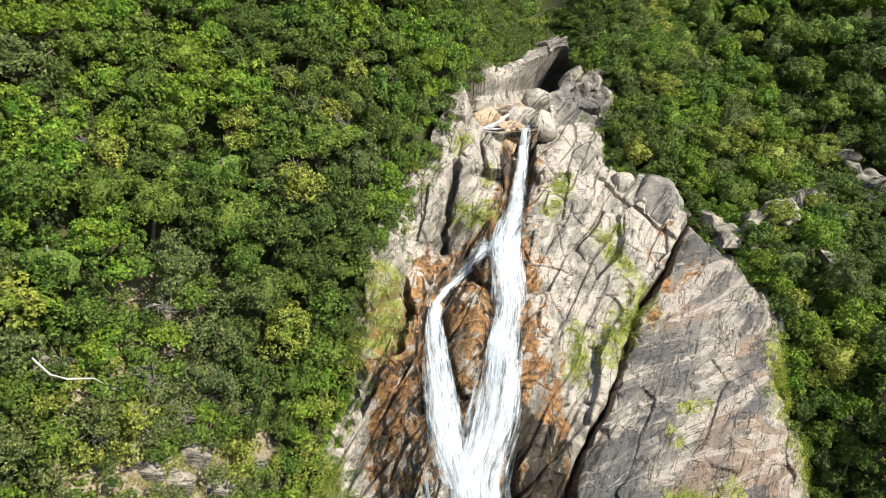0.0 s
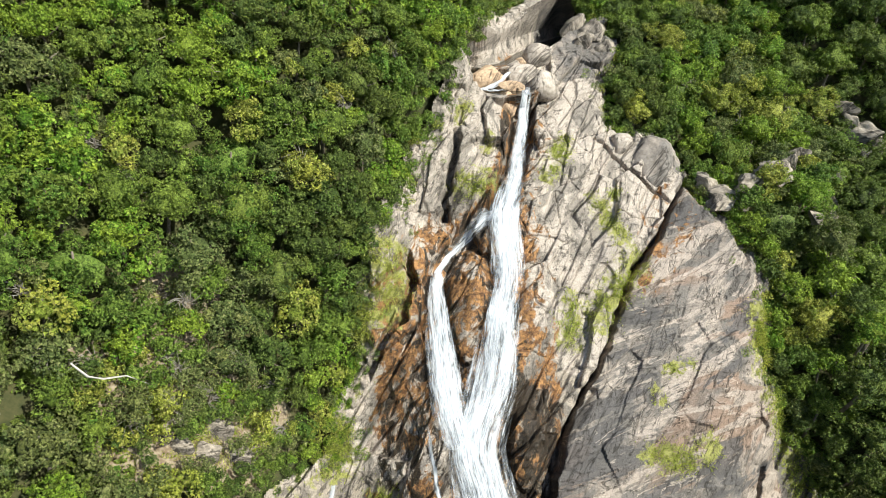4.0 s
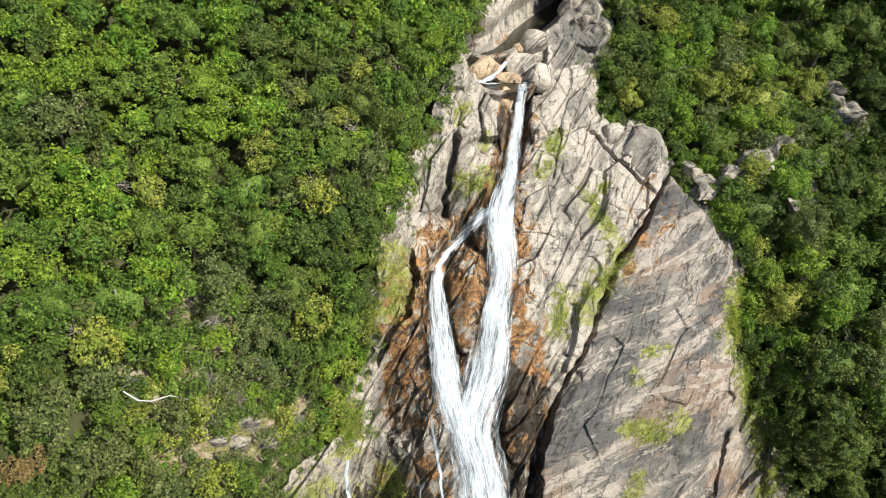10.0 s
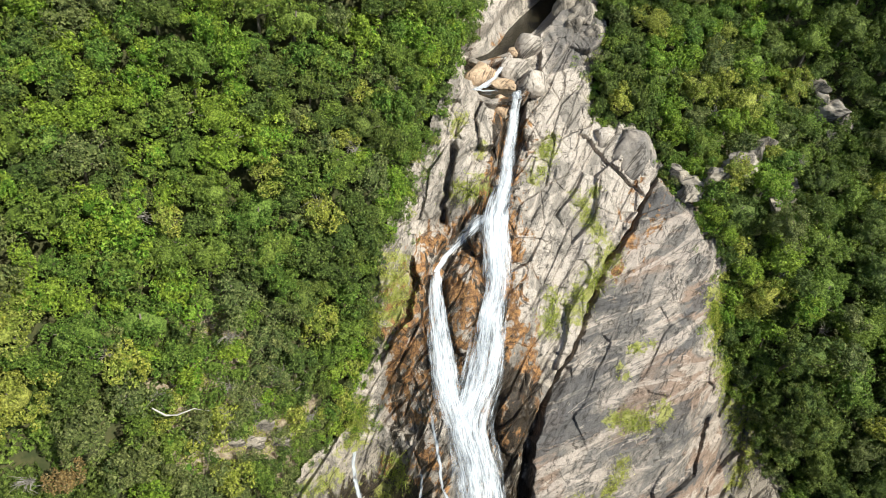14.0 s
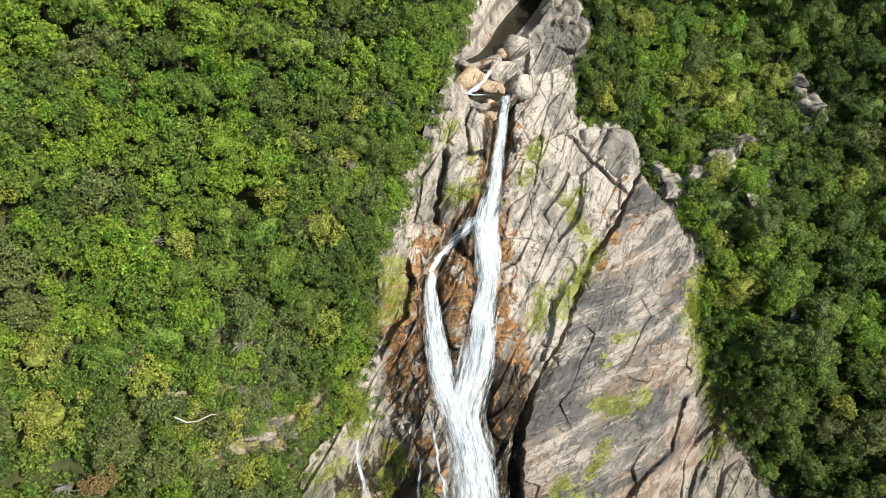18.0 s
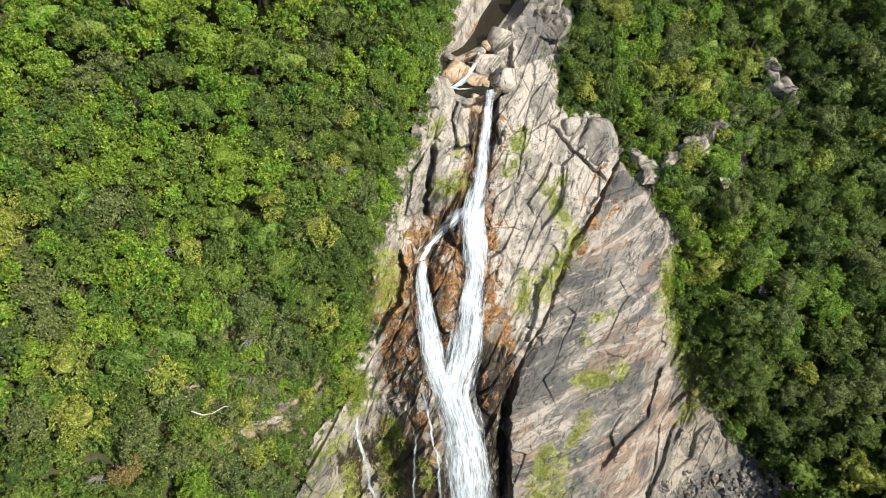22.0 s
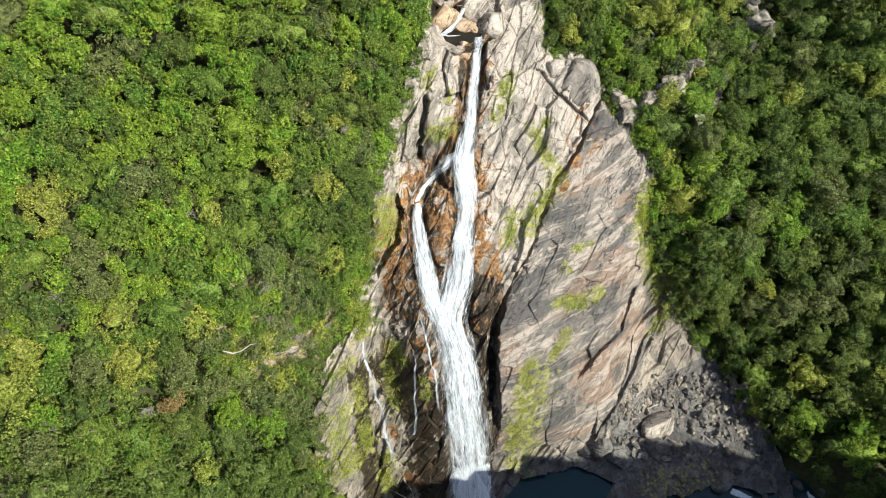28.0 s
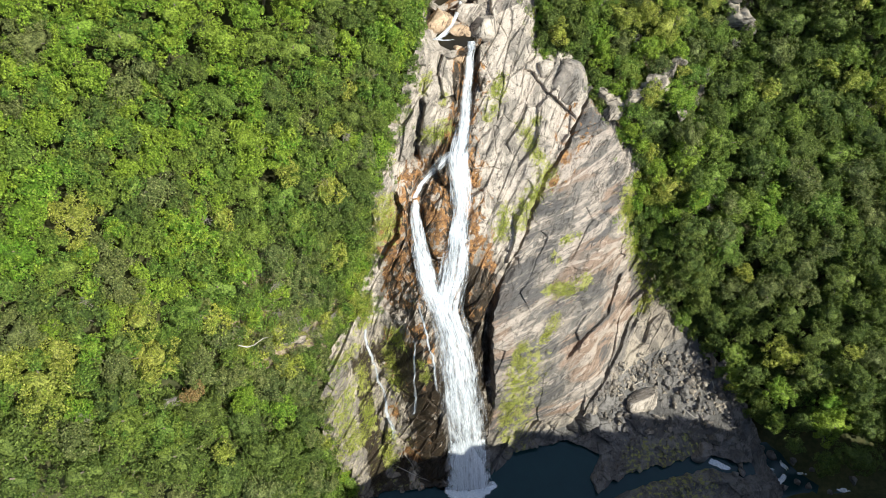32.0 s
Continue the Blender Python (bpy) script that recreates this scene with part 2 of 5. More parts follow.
def rock_material(name, light, grey, dark, share=0.5, lie=29, grain=(0.8, 0.38, 0.8), run=0.5, spot=0.8):
    m, t, b = material(name, 0.85)
    p = mapped(t)
    big = noise_of(t, aligned(t, (0.2, 0.1, 0.2)), 1.0, 8, 0.66, 1.0)
    mid = noise_of(t, aligned(t, grain, lie), 1.0, 8, 0.68, 0.8)
    fine = noise_of(t, p, 5.0, 6, 0.75)
    streak = noise_of(t, aligned(t, (0.9, 0.12, 0.9), 0), 1.0, 6, 0.65, 0.5)
    plate = noise_of(t, aligned(t, (0.16, 0.12, 0.16), lie), 1.0, 3, 0.5, 0.4)
    joint = noise_of(t, aligned(t, (0.5, 0.06, 0.3), 29), 1.0, 5, 0.6, 0.7)
    seam = math2(t, "MULTIPLY", ramp(t, math2(t, "ABSOLUTE", math2(t, "SUBTRACT", joint, 0.5)), 0.016, 0.0), ramp(t, mid, 0.4, 0.5))
    cross = noise_of(t, aligned(t, (0.09, 0.5, 0.3), -8), 1.0, 6, 0.62, 0.8)
    seam = math2(t, "MAXIMUM", seam, math2(t, "MULTIPLY", ramp(t, math2(t, "ABSOLUTE", math2(t, "SUBTRACT", cross, 0.5)), 0.014, 0.0), ramp(t, streak, 0.45, 0.58)))
    seam = math2(t, "MAXIMUM", seam, math2(t, "MULTIPLY", cracked(t, aligned(t, (0.3, 0.13, 0.3), lie), 0.022), math2(t, "MULTIPLY", ramp(t, plate, 0.5, 0.56), ramp(t, mid, 0.44, 0.5))))
    col = mixed(t, ramp(t, big, share - 0.04, share + 0.06), light, grey)
    col = mixed(t, math2(t, "MULTIPLY", ramp(t, mid, 0.57, 0.64), spot), col, dark)
    col = mixed(t, math2(t, "MULTIPLY", ramp(t, streak, 0.58, 0.72), run), col, dark)
    on = attr(t, "banded")
    band = noise_of(t, aligned(t, (0.02, 0.15, 0.08), -22), 1.0, 9, 0.64, 0.9)
    vein = noise_of(t, aligned(t, (0.03, 0.26, 0.15), -22), 1.0, 6, 0.55, 1.6)
    tint = noise_of(t, aligned(t, (0.03, 0.08, 0.06), -18), 1.0, 6, 0.6, 0.8)
    col = mixed(t, math2(t, "MULTIPLY", ramp(t, tint, 0.49, 0.56), math2(t, "MULTIPLY", on, 0.88)), col, (0.275, 0.192, 0.142))
    col = mixed(t, math2(t, "MULTIPLY", ramp(t, band, 0.48, 0.445), math2(t, "MULTIPLY", on, 0.88)), col, (0.104, 0.098, 0.095))
    col = mixed(t, math2(t, "MULTIPLY", ramp(t, band, 0.535, 0.565), math2(t, "MULTIPLY", on, 0.8)), col, (0.43, 0.365, 0.31))
    thin = ramp(t, math2(t, "ABSOLUTE", math2(t, "SUBTRACT", vein, 0.5)), 0.022, 0.008)
    thin = math2(t, "MULTIPLY", thin, ramp(t, noise_of(t, aligned(t, (0.12, 0.2, 0.2), -10), 1.0, 3), 0.5, 0.42))
    col = mixed(t, math2(t, "MULTIPLY", thin, math2(t, "MULTIPLY", on, 0.6)), col, (0.5, 0.425, 0.355))
    def patchy(name_, field, lo, hi, pull=0.26):
        return ramp(t, math2(t, "SUBTRACT", field, math2(t, "MULTIPLY", math2(t, "SUBTRACT", 1.0, attr(t, name_)), pull)), lo, hi)
    rust = patchy("rust", noise_of(t, aligned(t, (0.5, 0.34, 0.5), 20), 1.0, 8, 0.7, 0.6), 0.43, 0.5)
    col = mixed(t, rust, col, mixed(t, ramp(t, noise_of(t, p, 1.6, 6, 0.7), 0.36, 0.62), (0.4, 0.21, 0.08), (0.15, 0.076, 0.038)))
    wet = patchy("wet", noise_of(t, aligned(t, (0.6, 0.26, 0.6), 6), 1.0, 8, 0.7, 0.6), 0.45, 0.51)
    col = mixed(t, wet, col, mixed(t, ramp(t, fine, 0.4, 0.7), (0.018, 0.014, 0.011), (0.085, 0.06, 0.035)))
    moss = patchy("moss", noise_of(t, p, 0.8, 7, 0.7), 0.45, 0.55)
    col = mixed(t, moss, col, mixed(t, fine, (0.18, 0.2, 0.045), (0.38, 0.36, 0.13)))
    col = mixed(t, math2(t, "MULTIPLY", seam, 0.75), col, (0.05, 0.043, 0.036))
    col = mixed(t, 1.0, col, mixed(t, ramp(t, fine, 0.25, 0.75), (0.6, 0.59, 0.57), (1.36, 1.36, 1.36)), "MULTIPLY")
    t.links.new(col, b.inputs["Base Color"])
    t.links.new(math2(t, "SUBTRACT", 0.85, math2(t, "MULTIPLY", wet, 0.55)), b.inputs["Roughness"])
    h = math2(t, "ADD", math2(t, "MULTIPLY", mid, 0.6), math2(t, "MULTIPLY", fine, 0.5))
    bumped(t, b, math2(t, "SUBTRACT", h, math2(t, "MULTIPLY", seam, 0.5)), 0.9, 0.3)
    return m


GRANITE = rock_material("pale granite", (0.45, 0.39, 0.33), (0.255, 0.225, 0.19), (0.105, 0.093, 0.08), 0.51, 29, (0.62, 0.42, 0.62), 0.3, 0.72)
SLATE = rock_material("grey banded rock", (0.29, 0.25, 0.212), (0.172, 0.156, 0.14), (0.073, 0.068, 0.062), 0.46, -24, (0.34, 0.5, 0.5), 0.1, 0.32)
RUSTY = rock_material("rusty stream rock", (0.52, 0.375, 0.25), (0.45, 0.295, 0.18), (0.28, 0.165, 0.095), 0.5)
MIDROCK = rock_material("grey-brown lower rock", (0.36, 0.31, 0.25), (0.2, 0.175, 0.148), (0.08, 0.071, 0.062), 0.48)
FOOTROCK = rock_material("grey gorge rock", (0.185, 0.172, 0.16), (0.115, 0.109, 0.103), (0.05, 0.048, 0.046), 0.5)


def leaf_material(name, a, b_, c, through_=0.15, shade=0.6):
    m, t, b = material(name, 0.5)
    info = t.nodes.new("ShaderNodeObjectInfo")
    geo = t.nodes.new("ShaderNodeNewGeometry")
    tone = math2(t, "FRACT", math2(t, "ADD", info.outputs["Random"], attr(t, "tone")))
    col = mixed(t, tone, a, b_)
    col = mixed(t, math2(t, "MULTIPLY", ramp(t, geo.outputs["Random Per Island"], 0.45, 1.0), 0.8), col, c)
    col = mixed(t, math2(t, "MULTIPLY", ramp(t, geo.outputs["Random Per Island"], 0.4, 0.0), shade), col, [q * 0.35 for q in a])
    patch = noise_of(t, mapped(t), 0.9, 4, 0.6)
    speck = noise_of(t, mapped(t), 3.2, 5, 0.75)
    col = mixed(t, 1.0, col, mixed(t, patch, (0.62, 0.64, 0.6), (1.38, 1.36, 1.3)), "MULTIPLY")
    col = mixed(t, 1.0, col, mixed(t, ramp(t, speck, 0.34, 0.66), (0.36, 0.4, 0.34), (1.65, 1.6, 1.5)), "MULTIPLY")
    t.links.new(col, b.inputs["Base Color"])
    bumped(t, b, speck, 1.0, 0.45)
    tr = t.nodes.new("ShaderNodeBsdfTranslucent")
    t.links.new(mixed(t, 1.0, col, (1.1, 1.25, 0.5), "MULTIPLY"), tr.inputs["Color"])
    ms = t.nodes.new("ShaderNodeMixShader")
    ms.inputs[0].default_value = through_
    t.links.new(b.outputs[0], ms.inputs[1])
    t.links.new(tr.outputs[0], ms.inputs[2])
    t.links.new(ms.outputs[0], t.nodes["Material Output"].inputs["Surface"])
    return m


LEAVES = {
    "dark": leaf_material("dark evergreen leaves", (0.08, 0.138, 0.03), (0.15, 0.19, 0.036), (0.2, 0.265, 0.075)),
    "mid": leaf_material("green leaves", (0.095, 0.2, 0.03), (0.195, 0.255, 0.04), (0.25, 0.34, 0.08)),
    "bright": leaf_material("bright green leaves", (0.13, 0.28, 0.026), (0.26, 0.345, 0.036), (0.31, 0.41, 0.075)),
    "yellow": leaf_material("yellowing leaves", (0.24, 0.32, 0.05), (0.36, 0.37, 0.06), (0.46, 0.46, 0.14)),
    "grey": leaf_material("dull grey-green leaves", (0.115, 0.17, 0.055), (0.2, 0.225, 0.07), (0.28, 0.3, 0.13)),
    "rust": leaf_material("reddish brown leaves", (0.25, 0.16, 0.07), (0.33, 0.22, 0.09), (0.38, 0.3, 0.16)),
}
GRASS = leaf_material("sunlit rock grass", (0.33, 0.41, 0.07), (0.46, 0.47, 0.12), (0.58, 0.55, 0.24), 0.4, 0.12)


def plain_material(name, colour, other, scale=1.0, rough=0.8):
    m, t, b = material(name, rough)
    v = noise_of(t, mapped(t), scale, 6, 0.65)
    t.links.new(mixed(t, ramp(t, v, 0.3, 0.7), colour, other), b.inputs["Base Color"])
    bumped(t, b, v, 0.6, 0.1)
    return m


SOIL = plain_material("forest floor", (0.035, 0.045, 0.015), (0.08, 0.075, 0.03), 0.8, 0.95)
_t = SOIL.node_tree
_b = _t.nodes["Principled BSDF"]
_dark = _b.inputs["Base Color"].links[0].from_socket
_open = ramp(_t, math2(_t, "ADD", attr(_t, "bare"), math2(_t, "MULTIPLY", noise_of(_t, mapped(_t), 0.7, 6, 0.7), 0.7)), 0.75, 0.95)
_t.links.new(mixed(_t, _open, _dark, mixed(_t, ramp(_t, noise_of(_t, mapped(_t), 1.6, 6, 0.7), 0.35, 0.65), (0.17, 0.12, 0.075), (0.36, 0.3, 0.21))), _b.inputs["Base Color"])
BARK = plain_material("grey bark", (0.16, 0.13, 0.1), (0.3, 0.26, 0.21), 4.0)
TWIGS = plain_material("weathered grey twigs", (0.2, 0.175, 0.145), (0.34, 0.31, 0.27), 3.0)
DEADWOOD = plain_material("bleached dead wood", (0.4, 0.365, 0.315), (0.56, 0.525, 0.47), 3.0)


def water_material(name, colour, rough, bump, scale):
    m, t, b = material(name, rough)
    b.inputs["Specular IOR Level"].default_value = 0.5
    v = noise_of(t, mapped(t), 0.25, 4)
    t.links.new(mixed(t, v, colour, [c * 1.5 for c in colour]), b.inputs["Base Color"])
    bumped(t, b, noise_of(t, mapped(t), scale, 4), bump, 0.1)
    return m


POOL = water_material("deep teal pool water", (0.008, 0.028, 0.03), 0.08, 0.25, 1.5)
POOL.node_tree.nodes["Principled BSDF"].inputs["Specular IOR Level"].default_value = 0.35
BROWN_WATER = water_material("clear brown stream water", (0.018, 0.015, 0.009), 0.15, 0.4, 1.6)


def foam_material(name, lo, hi, along, white=0.78):
    """White falling water, torn into strands along its run."""
    m, t, b = material(name, 0.5)
    uv = t.nodes.new("ShaderNodeUVMap")
    mp = t.nodes.new("ShaderNodeMapping")
    mp.inputs["Scale"].default_value = (1.0, along, 1.0)
    t.links.new(uv.outputs[0], mp.inputs[0])
    a = noise_of(t, mp.outputs[0], 1.1, 6, 0.62, 0.25)
    f = noise_of(t, mp.outputs[0], 5.5, 5, 0.7, 0.15)
    thick = math2(t, "ADD", math2(t, "MULTIPLY", a, 0.62), math2(t, "MULTIPLY", f, 0.38))
    rim = attr(t, "rim")
    alpha = ramp(t, math2(t, "SUBTRACT", thick, math2(t, "MULTIPLY", rim, 0.42)), lo, hi)
    t.links.new(alpha, b.inputs["Alpha"])
    t.links.new(mixed(t, ramp(t, f, 0.38, 0.64), (0.55, 0.6, 0.65), (white, white * 1.03, white * 1.055)), b.inputs["Base Color"])
    bumped(t, b, thick, 0.2, 0.2)
    return m


FOAM = foam_material("white falling water", 0.29, 0.6, 0.1)
# denser than FOAM, and whiter to make up for the shade it lies in
LIFTED_SPLASH = foam_material("dense splashing foam whitened against shade", 0.12, 0.38, 0.35, 0.88)
TRICKLING = foam_material("thin trickling water", 0.26, 0.7, 0.12, 0.6)
FOAM_THIN = foam_material("thin veil of water", 0.42, 0.85, 0.07)

BROWN_WATER.node_tree.nodes["Principled BSDF"].inputs["Specular IOR Level"].default_value = 0.25

# ---- builders ----


def mesh_of(name, verts, faces, mats, smooth_=True, attrs=None, uv=None):
    me = bpy.data.meshes.new(name)
    me.from_pydata(np.asarray(verts).tolist(), [], np.asarray(faces).tolist() if not isinstance(faces, list) else faces)
    for m in mats if isinstance(mats, (list, tuple)) else [mats]:
        me.materials.append(m)
    if smooth_:
        me.polygons.foreach_set("use_smooth", [True] * len(me.polygons))
    for key, val in (attrs or {}).items():
        me.attributes.new(key, "FLOAT", "POINT").data.foreach_set("value", np.asarray(val, np.float32))
    if uv is not None:
        layer = me.uv_layers.new(name="UVMap")
        idx = np.zeros(len(me.loops), np.int32)
        me.loops.foreach_get("vertex_index", idx)
        layer.data.foreach_set("uv", np.asarray(uv, np.float32)[idx].ravel())
    me.update()
    return me


def child(name, mesh, parent, label=""):
    ob = new(name, mesh)
    ob.parent = parent
    return tagged(ob, label)


def grid_faces(nx, ny, keep=None):
    i = np.arange(nx * ny).reshape(nx, ny)
    f = np.stack([i[:-1, :-1], i[1:, :-1], i[1:, 1:], i[:-1, 1:]], -1)
    return f[keep] if keep is not None else f.reshape(-1, 4)


def packed(verts, faces):
    used = np.unique(faces)
    back = np.zeros(len(verts), np.int64)
    back[used] = np.arange(len(used))
    return used, back[faces]

# ---- ground: one sheet in plan ----
BARE = [(54.6, 90.4), (49.2, 88.4), (45.4, 84.5), (58.9, 93.9), (79.2, 103.4), (77.0, 106.0), (75.2, 108.8), (66.8, 85.3), (68.0, 87.4)] + CLEARINGS


def bare_gap(x, s):
    return np.minimum.reduce([np.hypot(x - bx, (s - bs) * 0.8) for bx, bs in BARE]) + 1.6 * (fbm(x / 2, s / 2, 3, 117) - 0.5)


gx = np.concatenate([[-900, -500, -300, -200], np.arange(-140, 217, 2.0), [240, 320, 520, 900]])
gy = np.concatenate([[-900, -500, -300, -200, -140, -100], np.arange(-80, 200, 2.0), [230, 300, 500, 900]])
gz = np.zeros((len(gx), len(gy)))
for i, x in enumerate(gx):
    s = np.arange(-60, 190, 1.0)
    xc = np.full(s.shape, np.clip(x, -140, 160))
    p = place(xc, s, ground_n(xc, s))
    yy = np.maximum.accumulate(p[:, 1] + np.arange(len(s)) * 1e-4)
    z = np.interp(gy, yy, p[:, 2])
    z = z + np.maximum(gy - yy[-1], 0) * 0.35
    floor_z = -1.6 + 0.02 * max(0, x - 60)
    z = np.where(gy < yy[0] + 2, floor_z, np.maximum(z, floor_z))
    # the unseen near bank that shades the gorge, its crest shaped to throw that shadow
    ridge = float(smooth(32, 60, np.array(float(x))) * (1 - 0.55 * smooth(158, 186, np.array(float(x)))))
    bank = np.interp(gy, [-300, -60, -15, -8, 22, 27], [50 + 30 * ridge, 50 + 40 * ridge, 46 + 50 * ridge, 42 + 46 * ridge, 4, floor_z]) + 4 * (fbm(gy / 11 + 3, np.full(gy.shape, x / 9), 4, 8) - 0.5) + smooth(16, 4, gy) * (15 * (vnoise((0.42 * x + 0.62 * gy) / 2.7, gy / 60, 9) - 0.55) + 7 * (vnoise((0.42 * x + 0.62 * gy) / 1.2, gy / 60, 10) - 0.5))
    gz[i] = np.where(gy < 27, np.maximum(bank, floor_z), z)
gv = np.stack([np.repeat(gx[:, None], len(gy), 1), np.repeat(gy[None], len(gx), 0), gz], -1).reshape(-1, 3)
_, gs, _ = slope_of(gv.T)
open_ground = smooth(5.5, 2.0, bare_gap(gv[:, 0], gs)) * (gv[:, 1] > 40)
tagged(new("ground", mesh_of("ground", gv, grid_faces(len(gx), len(gy)), SOIL, True, {"bare": open_ground})), "dark leaf-littered forest floor of a steep valley", "ground", kind="structure")

# ---- the bare cliff ----
# grass grows along these ledges: line and half width
PATCHES = (([(15.9, 87.2), (17.8, 90.9), (19.2, 94.2)], 1.2), ([(23.3, 84.1), (24.7, 80.4), (26.8, 76.2)], 1.1), ([(28.9, 74.1), (25.4, 69.6), (21.8, 64.8)], 1.7),
           ([(18.0, 67.1), (17.3, 62.2)], 1.5), ([(28.0, 46.2), (33.0, 45.7), (37.5, 47.4)], 1.4), ([(31.3, 58.0), (35.2, 58.8)], 0.7),
           ([(29.6, 55.0), (30.1, 53.9)], 0.8), ([(2.5, 84.4), (5.0, 84.8), (6.7, 85.8)], 1.4), ([(2.3, 93.9), (3.5, 96.4)], 0.8),
           ([(-7.3, 73.2), (-7.1, 68.4), (-7.7, 64.5)], 1.7), ([(-10.7, 61.7), (-11.4, 63.4)], 1.2), ([(48.4, 67.4), (48.2, 58.7)], 1.5),
           ([(49.6, 55.1), (55.6, 44.7), (59.9, 36.2)], 1.7), ([(26.2, 85.1), (26.6, 85.6)], 0.8), ([(6.2, 90.3), (6.8, 92.3)], 0.6),
           ([(20.2, 31.5), (21.8, 33.5)], 1.0), ([(-12.0, 66.5), (-10.0, 64.7)], 1.0), ([(18.8, 6), (21.0, 17.8), (23.2, 29.5)], 2.9), ([(17.5, 10), (19.0, 22), (20.5, 30)], 1.6),
           ([(26.7, 33.6), (30.2, 39.0)], 1.0), ([(-21.0, 24.9), (-19.6, 30.1)], 1.6), ([(-16.4, 34.3), (-16.0, 27.5)], 1.0),
           ([(-9.9, 36.0), (-9.1, 26.5)], 1.1), ([(-2.4, 35.5), (-1.9, 30.5)], 0.9), ([(-20.5, 21.0), (-19.0, 14.0)], 1.9), ([(-13.2, 8.5), (-11.6, 3.0)], 1.4), ([(-19.8, 39.8), (-17.1, 40.0)], 1.2), ([(-11.6, 13.4), (-11.2, 9.8)], 0.9),
           ([(-8.4, 41.5), (-7.4, 37.7)], 1.5), ([(-16.3, 24.7), (-15.2, 15.6)], 1.1), ([(57.3, 29.4), (60, 34.8)], 1.6), ([(-13.5, 50), (-14, 45)], 1.4))
STEP = 0.19
SLAB = [(40, 89), (28.3, 72.6), (21.6, 58.7), (13, 42.4), (12.5, 8), (30, 6), (44, 16), (55, 30), (52, 46), (50, 56), (51, 68), (47, 77)]


def on_slope(ring, z):
    """A level ring of the plan at height z, as x and s."""
    return [(x, (y - 45) * CA + z * SA) for x, y in ring]


UPPER_POOL = [(6.5, 116), (9, 118.3), (11.8, 124.2), (13.8, 131), (17.5, 140), (27, 160), (31, 160), (22.5, 139), (20.0, 133), (16.3, 125.2), (13.2, 119.5), (10.5, 117), (7.5, 114.8)]
BASIN = [(6.2, 108.2), (6.8, 105.6), (8.7, 103.8), (12.6, 105.0), (13.9, 106.6), (12.2, 108.4), (9.7, 108.9), (7.2, 109.9)]
PLUNGE = [(-24, 18), (-20, 37), (-3, 38), (7, 38), (15, 44.5), (23.6, 45.4), (33.6, 46.3), (39, 43.4), (42.0, 41.6), (38.1, 35.5), (38.8, 32), (40.7, 27), (42, 18)]
BROOK = [(38.5, 30), (47, 33.5), (54, 35), (62, 35.8), (69, 37), (77, 34), (91, 35.5), (98, 30.6), (114, 24)]
SADDLE = [(5.2, 110.4), (6, 116.5), (10.5, 118), (14.5, 118), (15.8, 111), (13.8, 107.4), (6.2, 107.6)]
LEVELS = ((on_slope(SADDLE, 83.4), 83.4), (on_slope(UPPER_POOL, 84.8), 84.8), (on_slope(BASIN, 82.3), 82.3))
PLUNGE_S, BROOK_S = on_slope(PLUNGE, 0), on_slope(BROOK, 0)


